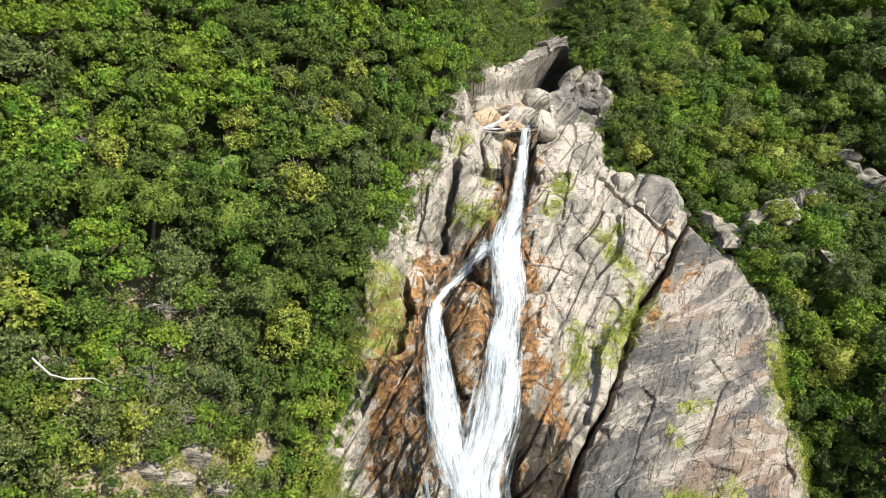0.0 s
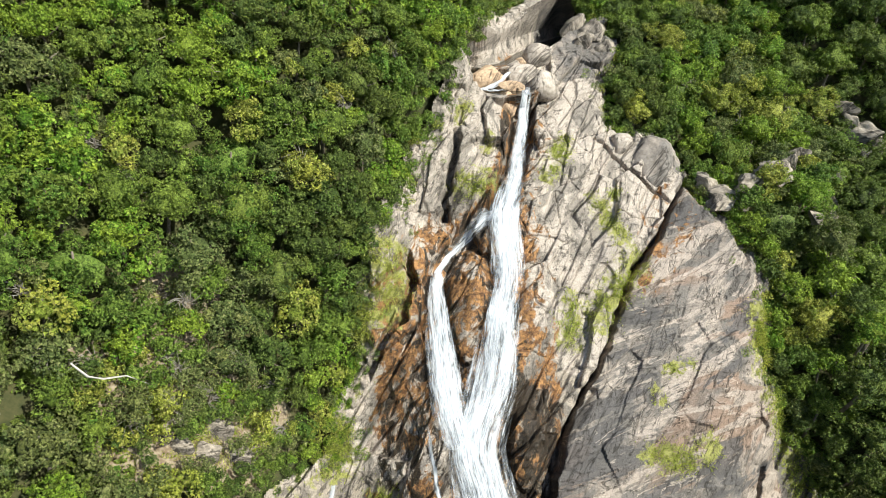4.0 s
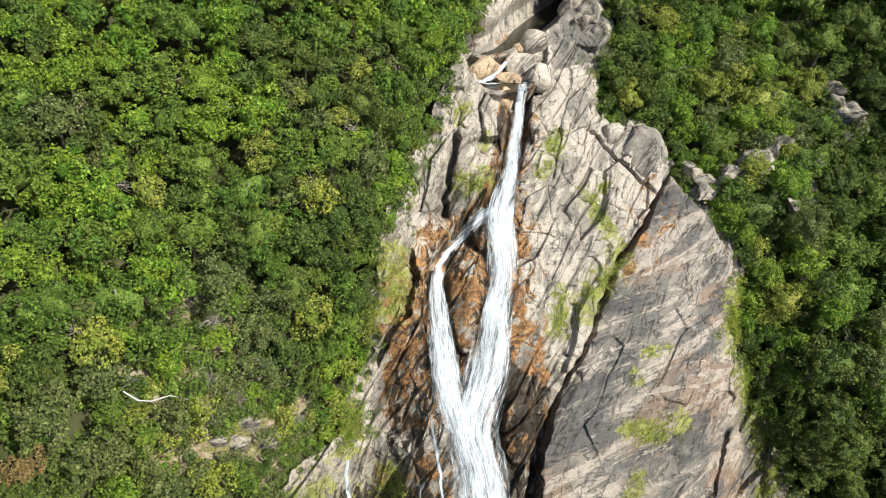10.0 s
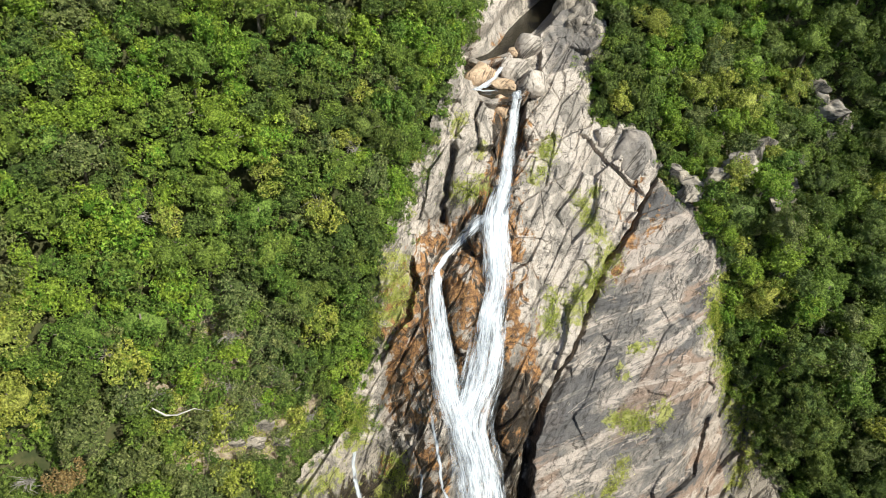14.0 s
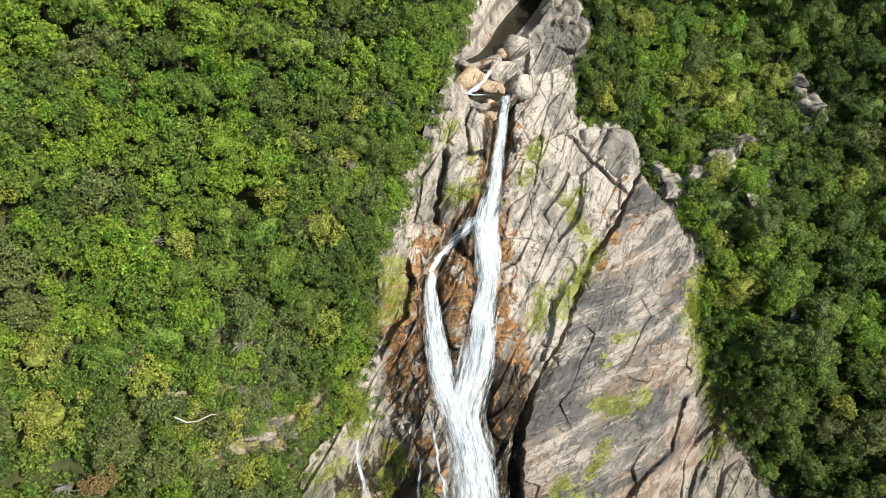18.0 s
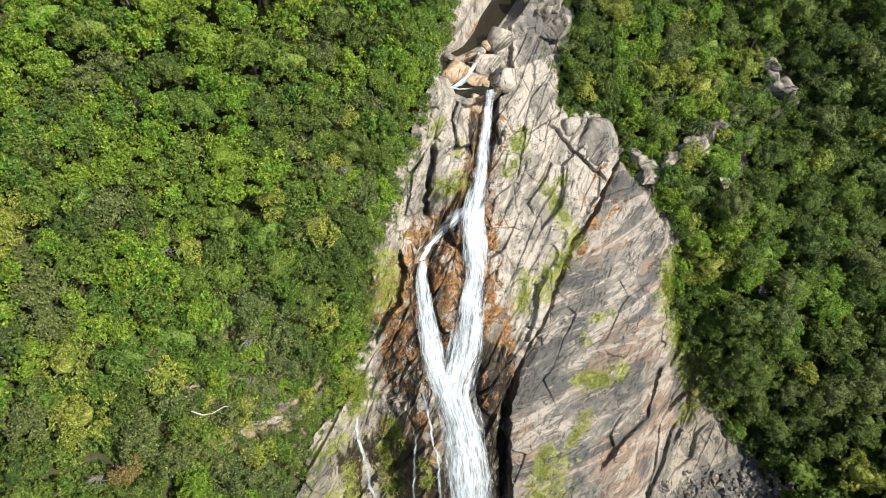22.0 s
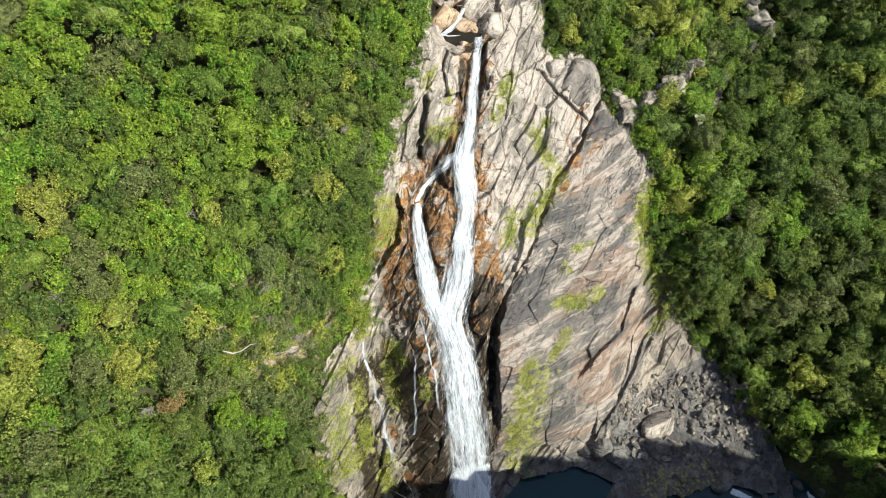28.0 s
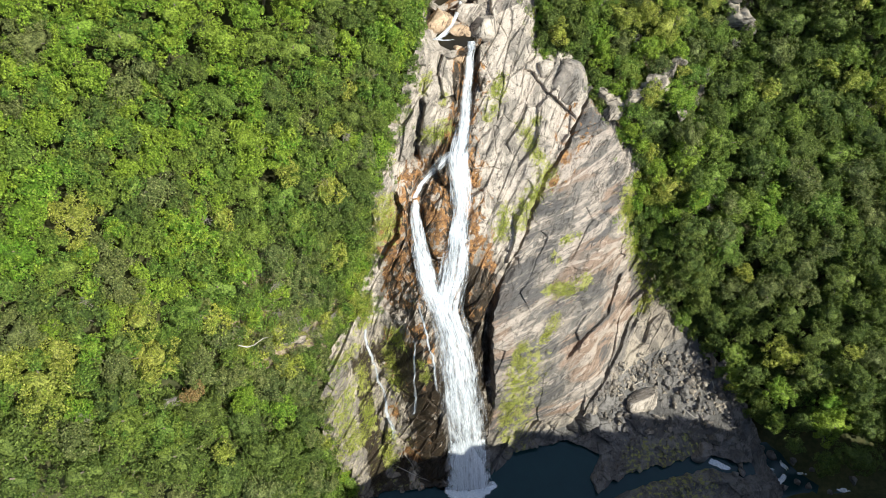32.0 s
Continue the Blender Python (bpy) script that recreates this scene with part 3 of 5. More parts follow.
def rock_n(x, s):
    """The cliff with its blocks, ledges, cracks and gullies."""
    n = base(x, s)
    wob = fbm(x / 1.4, s / 1.4, 4, 71) - 0.5
    wx, ws = x + 2.0 * (fbm(x / 9, s / 9, 2, 21) - 0.5) + 0.18 * wob, s + 2.0 * (fbm(x / 9, s / 9, 2, 31) - 0.5) + 0.18 * wob
    # blocks along the joints, which run down to the left
    u, v = wx * 0.87 - ws * 0.5, wx * 0.5 + ws * 0.87
    f1, f2, rid, dx, dy = cells(u / 4.6, v / 11.0, 41)
    big = 2.4 * (rid - 0.5) + 2.4 * dx * (np.modf(rid * 7.7)[0] - 0.5) + 3.2 * dy * (np.modf(rid * 13.3)[0] - 0.5)
    g1, g2, rid2, ex, ey = cells(u / 1.5 + 5, v / 3.4, 51)
    small = 0.8 * (rid2 - 0.5) + 1.0 * ex * (np.modf(rid2 * 9.1)[0] - 0.5) + 1.3 * ey * (np.modf(rid2 * 5.9)[0] - 0.5)
    h1, h2, rid3, gx_, gy_ = cells(u / 0.6 + 2, v / 1.1, 56)
    tiny = 0.3 * (rid3 - 0.5) + 0.4 * gx_ * (np.modf(rid3 * 9.1)[0] - 0.5) + 0.5 * gy_ * (np.modf(rid3 * 5.9)[0] - 0.5)
    slab = np.where(inside(x, s, SLAB), smooth(0, 2, edge(x, s, SLAB)), 0.0)
    crisp = smooth(0.44, 0.54, fbm(x / 6, s / 6, 2, 68))
    n = n - 0.4 * (1 - smooth(0.02, 0.06, f2 - f1)) * crisp * (1 - 0.8 * slab)
    # long joints that part the face into plates
    pu, pv = u / 3.1 + 0.9 * fbm(x / 13, s / 13, 2, 72) + 60, v / 8.5 + 1.2 * fbm(x / 6, s / 6, 2, 73) + 60
    gate = smooth(0.45, 0.52, fbm(u / 2.5, v / 9, 2, 74))
    n = n + (0.55 - 0.35 * slab) * (hash01(np.floor(pu), np.floor(pv + hash01(np.floor(pu), np.floor(pu), 75)), 76) - 0.5)
    n = n - (0.6 - 0.52 * slab) * gate * (1 - smooth(0.1, 0.28, 3.1 * np.abs(np.modf(pu)[0] - 0.5) - 1.27))
    n = n - (0.5 - 0.42 * slab) * (1 - gate) * (1 - smooth(0.02, 0.22, 8.5 * np.abs(np.modf(pv)[0] - 0.5)))
    n = n + 0.9 * big * (1 - 0.7 * slab) + 0.3 * small * (1 - 0.65 * slab) + 0.2 * tiny * (1 - 0.4 * slab) + 0.25 * (fbm(x / 1.6, s / 1.6, 4, 61) - 0.5)
    # beds that step out across the slab
    bed = (s - 0.12 * x + 2.5 * fbm(x / 9, s / 9, 3, 64)) / 4.3
    n = n + slab * 0.75 * (np.abs(np.modf(bed + 40)[0] - 0.35)) 
    # the rounded orange rock between the branches
    n = n + 2.2 * np.clip(1 - ((x - 3.4) / 3.4) ** 2 - ((s - 66.5) / 8.5) ** 2, 0, 1) ** 0.5
    # the wet knob that turns the water aside
    n = n + 1.6 * np.clip(1 - ((x - 10.6) / 2.6) ** 2 - ((s - 47.5) / 5.5) ** 2, 0, 1) ** 0.5
    # pillars beside the falls
    n = n + 1.1 * np.clip(1 - ((x - 3.6 - 0.12 * (s - 90)) / 1.7) ** 2 - ((s - 90.5) / 8.5) ** 2, 0, 1) ** 0.5
    n = n + 1.0 * np.clip(1 - ((x + 1.2 - 0.12 * (s - 88)) / 1.6) ** 2 - ((s - 88) / 8) ** 2, 0, 1) ** 0.5
    # the foot of the wall beside the rubble is worn smoother
    n = base(x, s) + (n - base(x, s)) * (1 - 0.7 * smooth(40, 47, x) * smooth(26, 18, s))
    # the face right of the crack stands back from the block above it
    dc, alc, sdc = away(x, s, CRACK)
    n = n + np.where(sdc < 0, -1, 1) * -1.0 * (1 - smooth(0, 7, dc)) * smooth(0, 0.15, alc)
    # cracks
    for line, wide, deep in ((CRACK, 0.5, 4.6), (CRACK_B, 0.5, 3.6), (CRACK_C, 0.55, 2.8), (CRACK_D, 0.5, 2.8), (CRACK_E, 0.5, 2.6), (SEAM, 0.3, 1.3)):
        d, along, side = away(x + 1.1 * wob, s, line)
        ends = smooth(0, 0.12, along) * smooth(0, 0.12, 1 - along)
        wide = wide * (1 + (2.4 * smooth(0.5, 0.75, along) if line is CRACK else 0.0))
        n = n - deep * ends * (1 - smooth(0.75 * wide, 1.15 * wide, d))
    # the gullies that the water runs in
    for line, wide, deep in ((FALL[:5], 1.5, 3.0), (FALL[4:], 2.8, 0.8), (FALL_LEFT, 1.5, 0.9), (FALL_LOW, 3.8, 0.9)):
        d, along, side = away(x, s, line)
        n = n - deep * (1 - smooth(0.7 * wide, 1.6 * wide, d))
    # level water and its banks
    for ring, z in LEVELS:
        e = edge(x, s, ring)
        n = np.where(e > -2.5, np.minimum(n, (z - 0.7 - s * SA) / CA + 2.2 * np.clip(-e, 0, 3)), n)
        n = np.where((e < 0) & (e > -1.6), np.maximum(n, (z + 0.25 - s * SA) / CA), n)
    # gorge floor: the pool's bed, the brook and the shelf of broken rock
    c1, c2, rid4, kx, ky = cells(x / 3.2 + 0.4 * wob, s / 2.0, 66)
    shelf = 0.5 + 1.5 * fbm(x / 7, s / 7, 3, 67) + 1.0 * (rid4 - 0.5) + 0.9 * kx * (np.modf(rid4 * 7.1)[0] - 0.5) + 0.5 * wob + 0.12 * np.clip(s, 0, 30)
    bed_z = np.where(edge(x, s, PLUNGE_S) + 0.8 * wob > 0, -1.3, shelf)
    bed_z = bed_z - (bed_z + 0.9) * (1 - smooth(0.9, 1.7, away(x, s + 0.8 * wob, BROOK_S)[0]))
    return np.maximum(n, (bed_z - s * SA) / CA)


xs = np.arange(-27, 92, STEP)
ss = np.arange(-16, 158, STEP)
X, S = np.meshgrid(xs, ss, indexing="ij")
ragged = 2.6 * (fbm(X / 3, S / 3, 4, 81) - 0.5)
D = edge(X, S, ROCK) + ragged
NR = rock_n(X, S) - 2.2 * smooth(1.2, -1.5, D)
NR = np.maximum(NR, (np.where(S < 6, -1.3, -9) - S * SA) / CA)
NR[1:-1, 1:-1] = 0.6 * NR[1:-1, 1:-1] + 0.1 * (NR[2:, 1:-1] + NR[:-2, 1:-1] + NR[1:-1, 2:] + NR[1:-1, :-2])
V = place(X, S, NR).reshape(-1, 3)
dF = np.minimum.reduce([away(X, S, FALL)[0], away(X, S, FALL_LEFT)[0], away(X, S, FALL_LOW)[0]])
rust = np.clip(1.45 - dF / (7.5 - 3.5 * smooth(76, 86, S)), 0, 1) * smooth(106, 96, S) * (0.35 + 0.65 * smooth(42, 52, S))
rust = np.maximum(rust, 1.05 * smooth(-12, -8, X) * smooth(6, 3, X) * smooth(44, 50, S) * smooth(75, 69, S))
rust = np.maximum(rust, 0.62 * (1 - smooth(2.5, 8, away(X, S, CRACK[:4])[0])) * (X > 29) * (S < 88))
rust = np.maximum(rust, (0.45 + 0.75 * smooth(0.45, 0.65, fbm(X / 3.5, S / 5, 3, 183))) * smooth(48, 42, S) * smooth(3, -1, X) * smooth(-14, -9, X))
rust = np.maximum(rust, 0.8 * (1 - smooth(1.5, 4, away(X, S, STREAM[2:])[0])))
chute = np.clip(1.6 - 1.6 * (((X - 10.2 - 0.12 * (S - 95)) / 2.2) ** 2 + ((S - 95) / 8.5) ** 2), 0, 1.15)
rust = np.maximum(rust, chute)
wet = np.maximum(np.clip(1.2 - dF / 6.0, 0, 1), 0.92 * chute)
wet = np.maximum(wet, (0.55 + 0.95 * smooth(0.36, 0.6, fbm(X / 3.2, S / 9, 3, 181))) * smooth(45, 36, S) * smooth(6, -1, X) * smooth(-21, -16, X))
wet = np.maximum(wet, 0.85 * smooth(-12, -7, X) * smooth(4, 0, X) * smooth(72, 66, S))
wet = np.maximum(wet, 0.9 * (1 - smooth(1.5, 4.5, away(X, S, FALL_LOW[1:4])[0] - 5)) * (X > 6))
rust = np.maximum(rust, 0.95 * smooth(-3, 0, edge(X, S, [(8, 66), (14.5, 62), (15, 50), (12, 42), (8, 44)])))
wet = np.maximum(wet, 1.18 * smooth(-3.5, 0.5, edge(X, S, [(8, 58), (14.5, 53), (13.4, 42), (13.2, 12), (10, 4), (8, 38)])))
moss = np.clip(smooth(9, 2, away(X, S, [(20, 2), (23, 20), (25, 30)])[0]), 0, 1) * 0.8
moss = np.maximum(moss, 0.6 * smooth(48, 42, S) * smooth(-2, -8, X))
moss = np.maximum(moss, 0.75 * smooth(4.5, 0.5, edge(X, S, ROCK)) * (X < 0) * (S < 62))
moss = np.maximum(moss, 0.85 * smooth(42, 50, X) * smooth(4, -2, S) * smooth(78, 66, X))
for line, half in PATCHES:
    moss = np.maximum(moss, 1.05 - 1.05 * smooth(0.6 * half, 2.8 * half, away(X, S, line)[0]))
slab_in = inside(X, S, SLAB)
cliff = tagged(new("cliff"), "sheer pale granite cliff with orange water stains and dark cracks", "cliff", kind="structure")
centre_f = lambda a: 0.25 * (a[:-1, :-1] + a[1:, :-1] + a[1:, 1:] + a[:-1, 1:])
Dc, Xc, Sc = centre_f(D), centre_f(X), centre_f(S)
slab_side = inside(Xc, Sc, [(41, 95), (34.5, 80.7), (28.3, 72.6), (24.5, 64.6), (21.6, 58.7), (17, 51.2), (13, 42.4), (12.2, 35), (12.5, 20), (12.5, 9), (45, 9), (60, 30), (60, 60), (52, 90)])
foot = Sc < np.where(Xc < 45, 4 + 0.1 * (Xc - 20), 12 + 0.4 * (Xc - 45))
foot &= ~slab_side & (Xc > 9)
left_face = inside(Xc, Sc, [(14, 110), (13, 102), (10.5, 88), (7, 78), (5, 56), (5, 45), (7, 19), (7, -16), (-30, -16), (-30, 110)])
ledges = (Xc > 19.5 + 2.5 * (fbm(Xc / 3, Sc / 3, 3, 87) - 0.5)) & (Sc > 107.5 + 0.4 * (Xc - 20)) & ~slab_side
left_face &= ~ledges
wet_wall = Sc + 5 * (fbm(Xc / 5, Sc / 5, 3, 86) - 0.5) < 44
low_face = Sc + 0.5 * (Xc - 12) + 6 * (fbm(Xc / 5, Sc / 5, 3, 85) - 0.5) < 60
attrs_all = {"rust": rust, "wet": wet, "banded": np.where(slab_in, 1.0, 0.0), "moss": moss}
for name, keep, mat_, lab in (("rock_slab", slab_side, SLATE, "grey banded slab beside the long crack"),
                              ("gorge_floor", foot, FOOTROCK, "broken grey rock shelf round the pool"),
                              ("rock_buttress", left_face & ~slab_side & ~foot & ~wet_wall, GRANITE, "pale pillars with orange wet stains"),
                              ("trickle_wall", left_face & ~slab_side & ~foot & wet_wall, MIDROCK, "dark wet wall with moss and thin trickles"),
                              ("lower_face", ~slab_side & ~left_face & ~foot & low_face, MIDROCK, "grey-brown wet rock beside the lower falls"),
                              ("upper_ledges", ledges, SLATE, "dark grey ledges beside the stream pool"),
                              ("rock_face", ~slab_side & ~left_face & ~foot & ~low_face & ~ledges, GRANITE, "pale granite face beside the falls")):
    F = grid_faces(len(xs), len(ss), keep & (Dc > -1.6))
    used, F = packed(V, F)
    child(name, mesh_of(name, V[used], F, mat_, False, {k: a.ravel()[used] for k, a in attrs_all.items()}), cliff, lab)

# ---- water ----


def ribbon(line, width, lift, across=9, k=0, step=0.45, shift=None, fade=0.0, ending=1.0, hug=False):
    """A sheet of water down a line on the cliff: vertices, faces, run coordinates and rim."""
    pts = np.array(line, float)
    seg = np.r_[0, np.cumsum(np.hypot(*np.diff(pts, axis=0).T))]
    run = np.arange(0, seg[-1], step)
    cx, cs = np.interp(run, seg, pts[:, 0]), np.interp(run, seg, pts[:, 1])
    ker = np.ones(9) / 9
    cx, cs = np.convolve(np.pad(cx, 4, "edge"), ker, "valid"), np.convolve(np.pad(cs, 4, "edge"), ker, "valid")
    w = np.interp(run, seg, width) if len(width) == len(line) else np.interp(run / seg[-1], np.linspace(0, 1, len(width)), width)
    c = np.linspace(-0.5, 0.5, across)
    if shift is not None:
        cx = cx + np.interp(run / seg[-1], np.linspace(0, 1, len(shift)), shift) + 0.5 * (vnoise(run / 4, run * 0, k + 5) - 0.5)
    x = cx[:, None] + c * w[:, None] * (1 + 0.12 * (vnoise(run / 4, run * 0 + k, k)[:, None] - 0.5))
    s = cs[:, None] + 0 * c
    n0 = rock_n(x, s)
    even = np.convolve(np.pad(n0.max(1), 8, "edge"), np.ones(17) / 17, "valid")
    even = np.maximum(even, np.convolve(np.pad(n0.mean(1), 2, "edge"), np.ones(5) / 5, "valid"))
    even = np.convolve(np.pad(even, 10, "edge"), np.ones(21) / 21, "valid")
    n = even[:, None] + lift * (1 - (2 * c) ** 2) + 0.35 + 0.16 * (vnoise(x / 0.6, run[:, None] / 7 + 0 * c, k + 3) - 0.5)
    if hug:
        x = x + 0.9 * (fbm(run[:, None] / 3 + 0 * c, run[:, None] * 0 + k, 3, k) - 0.5)
        n0 = rock_n(x, s)
        n = np.convolve(np.pad(n0.mean(1), 2, "edge"), np.ones(5) / 5, "valid")[:, None] + 0 * c
    n = np.maximum(n, n0 + 0.12)
    n = np.maximum(n, -s * SA / CA + 0.15)
    v = place(x, s, n).reshape(-1, 3)
    uv = np.stack([c * w[:, None], np.repeat(run[:, None], across, 1)], -1).reshape(-1, 2) + k * 13.7
    rim = np.repeat((np.abs(2 * c) ** 2.5)[None], len(run), 0)
    rim = np.maximum(rim, (2.6 * fade * np.maximum(1 - np.clip(run / 5.0, 0, 1), ending * (1 - np.clip((run[-1] - run) / 5.0, 0, 1))) ** 1.2)[:, None]).ravel()
    return v, grid_faces(len(run), across), uv, rim


waterfall = tagged(new("waterfall"), "tall white waterfall that splits round an orange rock", "waterfall")
MAIN = [(13.3, 102.8), (12.2, 94.6), (10.5, 86), (8.4, 79.5), (8.7, 74.5), (8.6, 69.6), (7.5, 64.7), (6.9, 59.9), (6.0, 55.1), (4.6, 51.2), (3.4, 47.6), (4.9, 42.3), (5.8, 35), (5.8, 28.9), (6.4, 20.9), (6.9, 12.2), (7.1, 3.6), (6.9, -6.6)]
MAIN_W = [2.3, 3.0, 3.9, 7.0, 6.4, 5.8, 6.8, 7.2, 8.6, 9.6, 10.2, 11.0, 12.0, 12.4, 12.4, 12.6, 13.0, 15.0]
CHUTE = [(7.8, 81.0), (5.4, 78.6), (3.0, 76.4), (0.8, 74.0), (-0.7, 71.9), (-1.2, 70.6)]
ARM = [(-0.9, 71.9), (-1.2, 70.2), (-1.1, 68.0), (-1.0, 65.0), (-0.3, 60.2), (0.2, 55.4), (1.0, 50.6), (2.0, 47.0)]
ARM_W = [1.2, 2.4, 3.0, 3.9, 5.2, 6.2, 6.0, 5.5]
for name, line, width, lift, k, mat_, fade, ending in (
        ("main_fall", MAIN, MAIN_W, 0.5, 1, FOAM, 0, 0), ("main_spray", MAIN, [w * 1.12 + 0.4 for w in MAIN_W], 0.9, 2, FOAM_THIN, 0, 0),
        # the shaded foot takes the whitened foam, so its colour brightens it
        ("foot_fall", MAIN[15:], [9.6, 10.6, 13.5], 1.0, 3, LIFTED_SPLASH, 1.0, 0),
        ("left_chute", CHUTE, [6.4, 4.6, 3.0, 2.2, 1.7, 1.9], 0.1, 4, FOAM, 0, 0), ("left_fall", ARM, ARM_W, 0.35, 5, FOAM, 0.1, 1),
        ("left_spray", ARM[1:], [w * 1.15 + 0.3 for w in ARM_W[1:]], 0.7, 6, FOAM_THIN, 0.4, 1),
        ("side_trickle", TRICKLE, [0.8, 1.0, 1.1, 1.3, 1.9], 0.1, 9, TRICKLING, 0.1, 1),
        ("thin_trickle", TRICKLE_B, [0.6, 0.7, 0.9], 0.1, 10, TRICKLING, 0, 1), ("edge_trickle", TRICKLE_C, [0.7, 0.8, 0.9, 0.9], 0.2, 11, TRICKLING, 0.2, 1)):
    v, f, uv, rim = ribbon(line, width, lift, 17, k, fade=fade, ending=ending, hug="trickle" in name or "chute" in name)
    child(name, mesh_of(name, v, f, mat_, True, {"rim": rim}, uv), waterfall)
rs = random.Random(3)
for line, count, spread0, spread1, w0, w1 in ((MAIN[:6], 1, 0.2, 0.8, 0.8, 1.6), (MAIN[3:11], 3, 1.0, 2.2, 1.0, 2.0), (ARM[1:7], 2, 0.3, 1.6, 0.9, 1.8), (MAIN[11:], 4, 2.4, 2.6, 1.4, 2.0)):
    for q in range(count):
        place01 = 2 * (q + rs.random()) / count - 1
        v, f, uv, rim = ribbon(line, [w0, rs.uniform(w0, w1), w1], rs.uniform(0.5, 1.2), 7, 20 + q * 3 + len(line), 0.45, [place01 * spread0, place01 * (spread0 + spread1) / 2 + rs.uniform(-.8, .8), place01 * spread1], 1.3)
        child("strand", mesh_of("strand", v, f, FOAM_THIN, True, {"rim": rim}, uv), waterfall)


def stream_strip(points, widths, k):
    """White water that slides between boulders, along points of the world."""
    P = np.array(points, float)
    r = np.linspace(0, len(P) - 1, 40)
    c = np.linspace(-0.5, 0.5, 9)
    mid_ = np.stack([np.interp(r, np.arange(len(P)), P[:, i]) for i in range(3)], -1)
    w = np.interp(r, np.arange(len(P)), widths)
    v = mid_[:, None] + np.stack([c * w[:, None], 0 * c * w[:, None], 0.3 * (1 - (2 * c) ** 2) + 0.3 * (vnoise(c * 5 + k, r[:, None] * 3, k) - 0.5)], -1)
    uv = np.stack([c * w[:, None], np.repeat(r[:, None] * 1.6, 9, 1)], -1).reshape(-1, 2) + k
    rim = np.repeat((0.8 * np.abs(2 * c) ** 3)[None], 40, 0).ravel()
    child("upper_cascade", mesh_of("upper_cascade", v.reshape(-1, 3), grid_faces(40, 9), FOAM, True, {"rim": rim}, uv), waterfall)


stream_strip([(12.0, 115.0, 85.0), (11.5, 113.4, 84.7), (10.4, 111.2, 84.0), (9.0, 109.2, 83.2), (7.2, 107.6, 82.6), (5.6, 106.6, 82.45)], [0.9, 1.2, 1.2, 1.5, 2.2, 2.6], 12)
stream_strip([(4.8, 107.4, 82.45), (7.4, 106.6, 82.45), (9.8, 106.4, 82.4)], [1.2, 2.4, 1.0], 14)


def flat_water(name, ring, z, mat_, label, category):
    bm = bmesh.new()
    f = bm.faces.new([bm.verts.new((x, y, z)) for x, y in ring])
    f.normal_update()
    if f.normal.z < 0:
        f.normal_flip()
    me = bpy.data.meshes.new(name)
    bm.to_mesh(me)
    bm.free()
    me.materials.append(mat_)
    return tagged(new(name, me), label, category, kind="structure")


flat_water("water", [(-40, 18), (130, 18), (130, 47), (60, 47), (-40, 47)], 0.0, POOL, "still dark teal plunge pool and brook in shadow", "water")
flat_water("upper_pool", [(5.6, 115.6), (8.6, 119.2), (11, 124.6), (13, 131.4), (16.6, 141), (26, 161), (32, 161), (23.5, 139), (20.8, 132.5), (17, 124.8), (13.8, 118.8), (10.8, 116.2), (7.8, 113.9)], 84.8, BROWN_WATER, "dark brown stream pool behind the boulders above the falls", "water")
flat_water("basin_water", [(5.6, 108.4), (6.2, 105.2), (8.5, 103.2), (13, 104.6), (14.6, 106.6), (12.5, 109.2), (7, 110.8)], 82.3, BROWN_WATER, "small clear brown basin at the lip of the falls", "water")


def rapid(points, widths, k):
    """Broken white water along a line of the brook."""
    Q = np.array(points, float)
    seg = np.r_[0, np.cumsum(np.hypot(*np.diff(Q, axis=0).T))]
    run = np.linspace(0, seg[-1], max(12, int(seg[-1] / 0.3)))
    c = np.linspace(-0.5, 0.5, 11)
    mx, my = np.interp(run, seg, Q[:, 0]), np.interp(run, seg, Q[:, 1])
    tx, ty = np.gradient(mx), np.gradient(my)
    ln = np.hypot(tx, ty)
    w = np.interp(run, seg, widths) * (1 + 0.5 * (vnoise(run / 0.8, run * 0 + k, k) - 0.5))
    side = (fbm(run / 1.2, run * 0 + k, 2, k + 9) - 0.5) * 0.9
    px, py = mx[:, None] - (ty / ln)[:, None] * (c * w[:, None] + side[:, None]), my[:, None] + (tx / ln)[:, None] * (c * w[:, None] + side[:, None])
    pz = 0.1 + 0.3 * vnoise(px * 1.6 + k, py * 1.6, k) * (1 - (2 * c) ** 2)
    ends = np.maximum(1 - run / 1.2, 1 - (run[-1] - run) / 1.2).clip(0, 1)[:, None]
    rim = np.maximum(np.abs(2 * c) ** 2 + 0 * ends, ends * 1.2)
    uv = np.stack([c * w[:, None], np.repeat(run[:, None], 11, 1)], -1).reshape(-1, 2) + 5.3 * k
    # whitened foam lifts the rapids, which run in shade
    child("rapid", mesh_of("rapid", np.stack([px, py, pz], -1).reshape(-1, 3), grid_faces(len(run), 11), LIFTED_SPLASH, True, {"rim": rim.ravel()}, uv), rapids)


